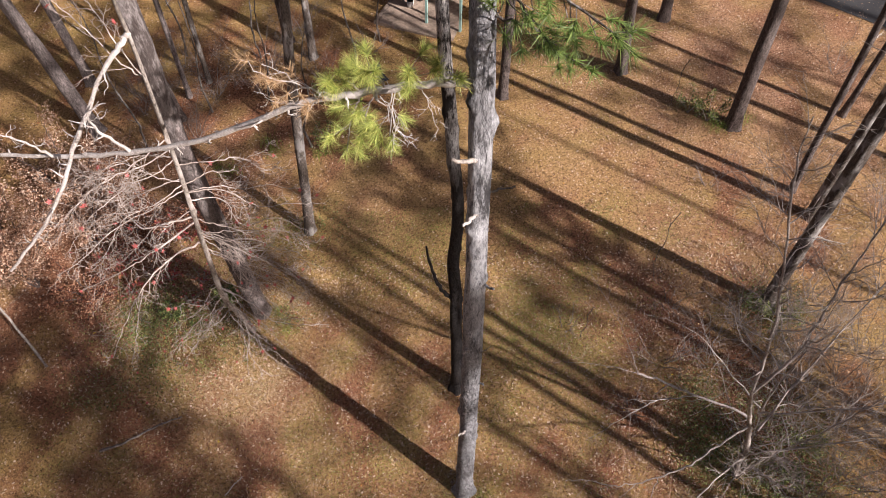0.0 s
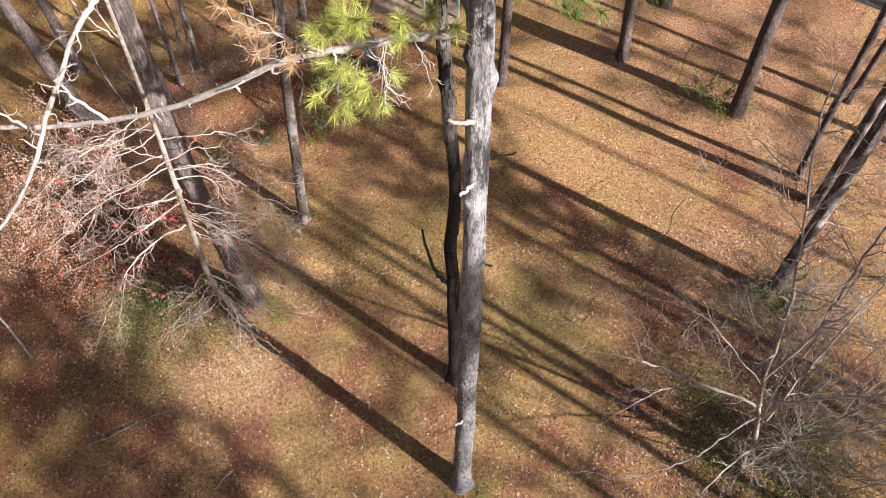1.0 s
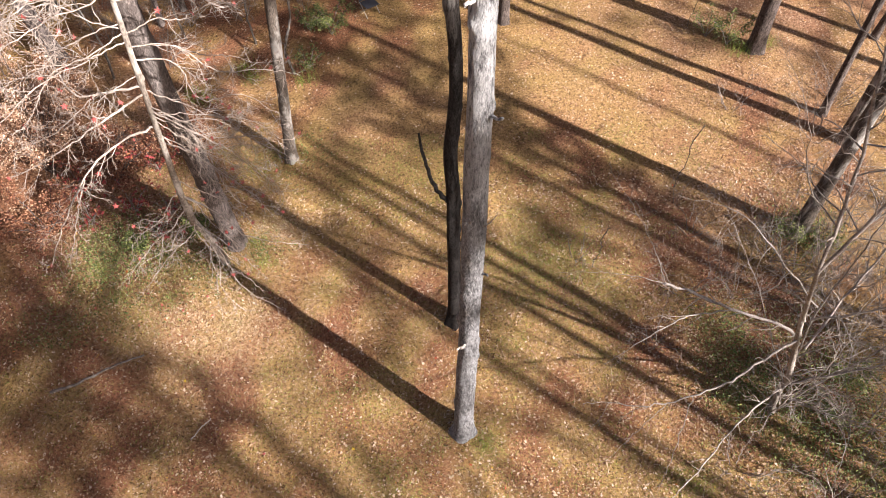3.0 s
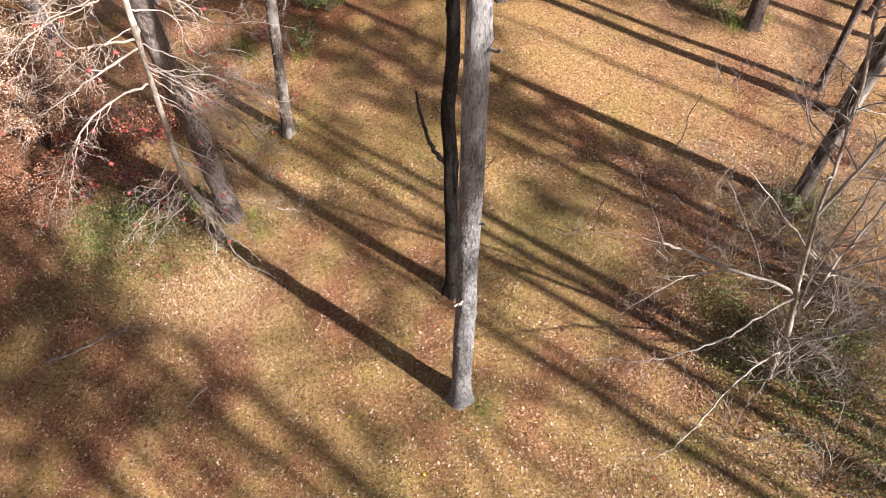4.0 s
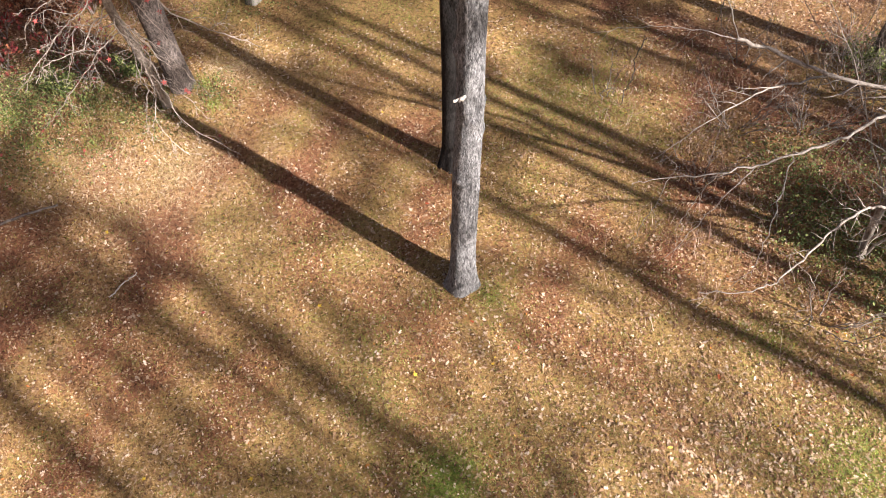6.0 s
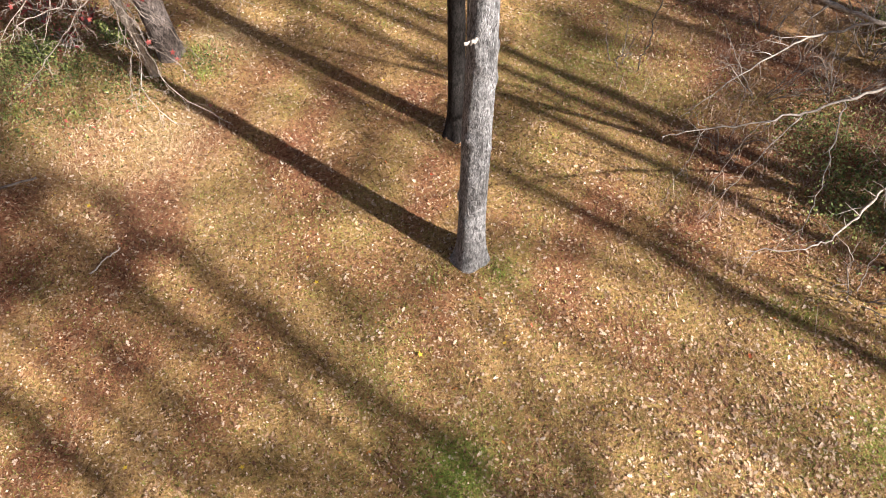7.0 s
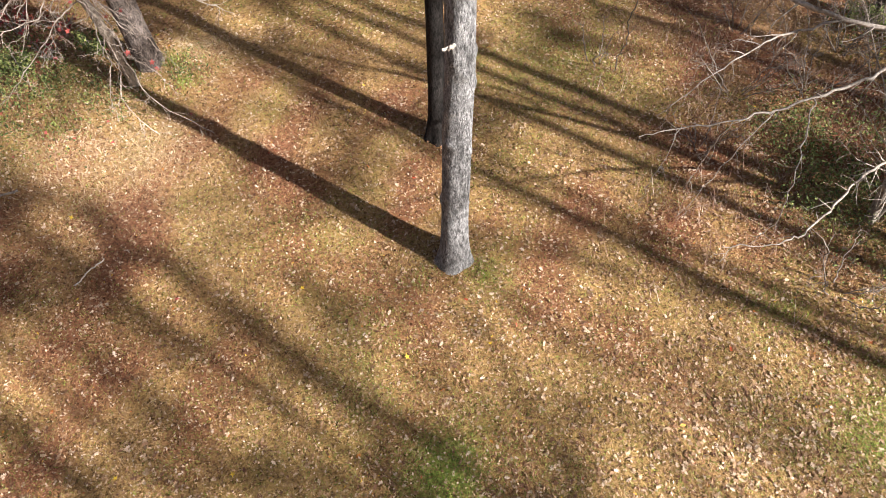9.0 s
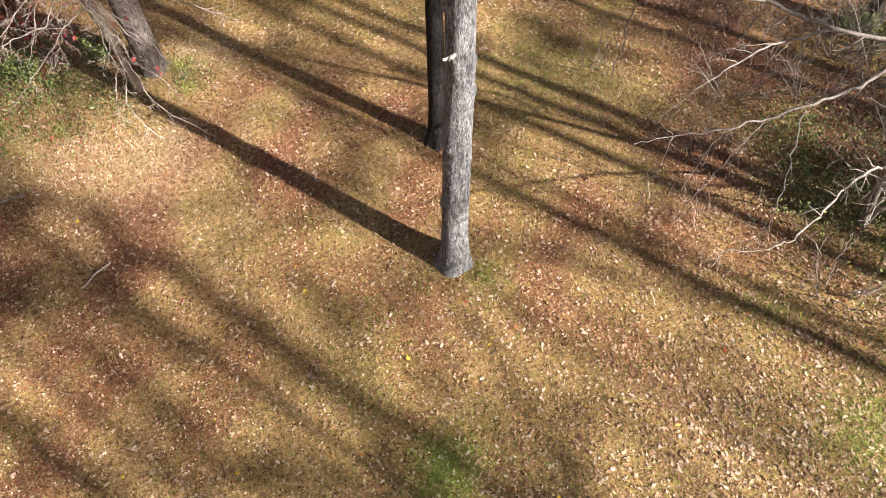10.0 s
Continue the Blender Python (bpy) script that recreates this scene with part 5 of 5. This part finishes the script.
def shelter():
    ob = thing("shelter", -1.0, 31.0, -0.05, "open-sided shelter with tan roof and pale green posts", "shelter")
    ob.rotation_euler = (0, 0, radians(-24))
    concrete = plain("concrete", (0.33, 0.255, 0.195), 0.9, 0.65, 5.0)
    tan = plain("tan_roof", (0.40, 0.32, 0.24), 0.7, 0.2, 5.0)
    green = plain("green_paint", (0.26, 0.40, 0.36), 0.5, 0.15, 6.0)
    boards = plain("dark_boards", (0.055, 0.045, 0.038), 0.9, 0.4, 4.0)
    boxed("slab", ob, concrete, (-1.1, 2.6, -1.2, 4.6, -0.1, 0.10), "worn tan concrete slab")
    for x, y in [(1.06, -0.45), (2.6, -0.45), (-0.9, 0.6), (-0.9, 4.3), (2.4, 4.3)]:
        boxed("post", ob, green, (x - 0.05, x + 0.05, y - 0.05, y + 0.05, 0.10, 2.5), "pale green post", 0.006)
    roof = boxed("roof", ob, tan, (-1.5, 3.0, -0.6, 5.0, 2.5, 2.62), "flat tan roof", 0.02)
    boxed("fascia", roof, boards, (-1.5, 3.0, -0.68, -0.604, 2.32, 2.62))
    boxed("back_wall", ob, boards, (-1.0, 2.5, 4.45, 4.55, 0.10, 2.5))
    for x, y, r, h, m, nm in [(0.1, 0.3, 0.16, 0.34, plain("pale_plastic", (0.6, 0.58, 0.55), 0.5, 0.1), "bucket"), (0.55, 0.75, 0.14, 0.3, boards, "bucket")]:
        tb = Tubes()
        tb.add([(x, y, 0), (x, y, 0.02), (x, y, h), (x, y, h), (x, y, 0.05)], [0.001, r * 0.8, r, r * 0.94, r * 0.76], 20)
        b = new(nm, tb.mesh(nm, m))
        b.location = (-1.0, 31.0, 0.05)
        tagged(b, "pale plastic bucket standing on the slab" if r > 0.15 else "dark plastic bucket standing on the slab", "bucket")
    bench = thing("bench", -0.5, 32.0, 0.05, "dark wooden bench under the shelter roof", "bench")
    boxed("seat", bench, boards, (-0.1, 1.5, -0.2, 0.2, 0.42, 0.47))
    for x in (0.1, 1.3):
        boxed("leg", bench, boards, (x - 0.04, x + 0.04, -0.17, 0.17, 0.0, 0.42))


shelter()


def camp_chair():
    ob = thing("camp_chair", -2.15, 26.4, float(gz(-2.15, 26.4)), "dark folding camp chair with pale metal legs on leaves", "chair")
    ob.rotation_euler = (0, 0, radians(35))
    cloth = plain("dark_cloth", (0.035, 0.036, 0.045), 0.9, 0.4, 6.0)
    metal = plain("pale_metal", (0.45, 0.43, 0.40), 0.4, 0.2, 6.0, 0.6)
    boxed("seat", ob, cloth, (-0.27, 0.27, -0.25, 0.25, 0.40, 0.425))
    back = boxed("backrest", ob, cloth, (-0.27, 0.27, -0.012, 0.012, 0.0, 0.48))
    back.location = (0, 0.27, 0.42)
    back.rotation_euler = (radians(-18), 0, 0)
    for x in (-0.27, 0.27):
        for a, b in [((x, -0.25, 0.0), (x, 0.24, 0.44)), ((x, 0.25, 0.0), (x, -0.24, 0.44))]:
            tb = Tubes()
            tb.add([a, ((a[0] + b[0]) / 2, (a[1] + b[1]) / 2, (a[2] + b[2]) / 2), b], [0.014, 0.014, 0.014], 8)
            part("leg", tb.mesh("leg", metal), ob, "pale metal leg")


camp_chair()


# ---- saplings and tall weeds ----
def sapling(x, y, h, bend, r, seed, label):
    rng2 = np.random.default_rng(seed)
    ob = tree("sapling", x, y, label)
    z = float(gz(x, y)) - 0.05
    limb("stem", ob, [(x, y, z), (x - bend * 0.35, y, z + h * 0.2), (x + bend * 0.6, y, z + h * 0.45), (x + bend * 0.4, y + 0.1, z + h * 0.7), (x + bend * 1.3, y, z + h)], r, 0.012, M_DARK, rng2, "", 1, 0.6, 0.7, 0.2)


sapling(-4.7, 23.3, 5.5, 0.4, 0.06, 301, "thin dark curved sapling in the grass")
for x, y, h, sd in [(-8.8, 25.5, 7.5, 311), (-11.0, 23.6, 8.0, 312), (-6.2, 25.0, 6.5, 313), (-3.2, 27.2, 7.0, 314), (-7.2, 28.6, 7.5, 315), (-10.4, 29.0, 8.0, 316), (-2.2, 29.2, 6.0, 317)]:
    sapling(x, y, h, 0.25 if sd % 2 else -0.3, 0.045, sd, "slim grey sapling standing in the shaded wood")
sapling(6.9, 17.2, 2.6, 0.1, 0.012, 302, "thin bare sapling at the slope")
sapling(9.0, 24.4, 2.2, 0.1, 0.012, 303, "thin bare sapling at the slope")
sapling(4.1, 14.6, 1.8, 0.1, 0.012, 304, "thin bare sapling at the slope")


rng2 = np.random.default_rng(400)
spots = [(-6.35, 23.6, 0.5), (-6.1, 23.2, 0.5), (-8.0, 22.5, 0.5), (-7.6, 22.2, 0.4), (0.78, 9.85, 0.10), (-5.3, 16.2, 0.25), (-4.9, 15.4, 0.22), (5.6, 8.6, 0.16), (-4.3, 22.9, 0.5), (10.3, 23.0, 0.6), (11.4, 23.3, 0.5), (-0.3, 9.8, 0.14), (-8.8, 14.6, 0.18), (-7.4, 14.4, 0.18), (-9.6, 15.4, 0.22)]
xy = np.concatenate([np.array([x, y]) + rng2.normal(0, 0.14 + 0.1 * h, (130, 2)) for x, y, h in spots])
tall = np.repeat([h for _, _, h in spots], 130)
v, f = blades(rng2, xy, (0.5, 1.0), (0.006, 0.012), (0.7, 1.45))
v = v.reshape(-1, 3, 3)
v[:, 2] = v[:, 0] + (v[:, 2] - v[:, 0]) * tall[:, None]
stuff("weed_grass", v.reshape(-1, 3), f, M_GREEN, "yellow-green grass tufts standing in leaf litter", "grass")

# single red and yellow leaves lying in the grass
STAR = [((0.5 if i % 2 == 0 else 0.2) * math.cos(math.pi * i / 5), (0.5 if i % 2 == 0 else 0.2) * math.sin(math.pi * i / 5)) for i in range(10)]
yellow = litter("yellow_leaf", [(0.0, (0.55, 0.36, 0.03)), (1.0, (0.72, 0.52, 0.06))])
rng3 = np.random.default_rng(77)
for kind_name, material, colour, places in [
    ("maple_leaf", M_RED, "red", [(-7.6, 14.2), (-7.0, 14.0), (-8.1, 13.6), (-6.4, 14.4), (-8.7, 14.9), (-9.4, 14.2), (-6.9, 13.2), (-5.1, 15.2), (-4.7, 14.4), (-4.4, 9.9), (-8.9, 13.2), (-6.2, 13.8)]),
    ("maple_leaf", yellow, "yellow", [(-2.3, 9.9), (-0.6, 8.4), (-4.9, 6.9), (-3.2, 6.8), (1.4, 6.0), (-6.6, 11.9)]),
]:
    for x, y in places:
        v, f = scatter_flat(rng3, np.array([[x, y]]), (0.09, 0.12), (0.03, 0.05), 0.25, STAR)
        v = np.asarray(v) - [x, y, float(gz(x, y))]
        ob = new(kind_name, mesh_of(kind_name, v, f, material, False))
        ob.location = (x, y, float(gz(x, y)))
        tagged(ob, "fallen " + colour + " maple leaf lying on dry grass", "leaf", "fallen maple leaves")
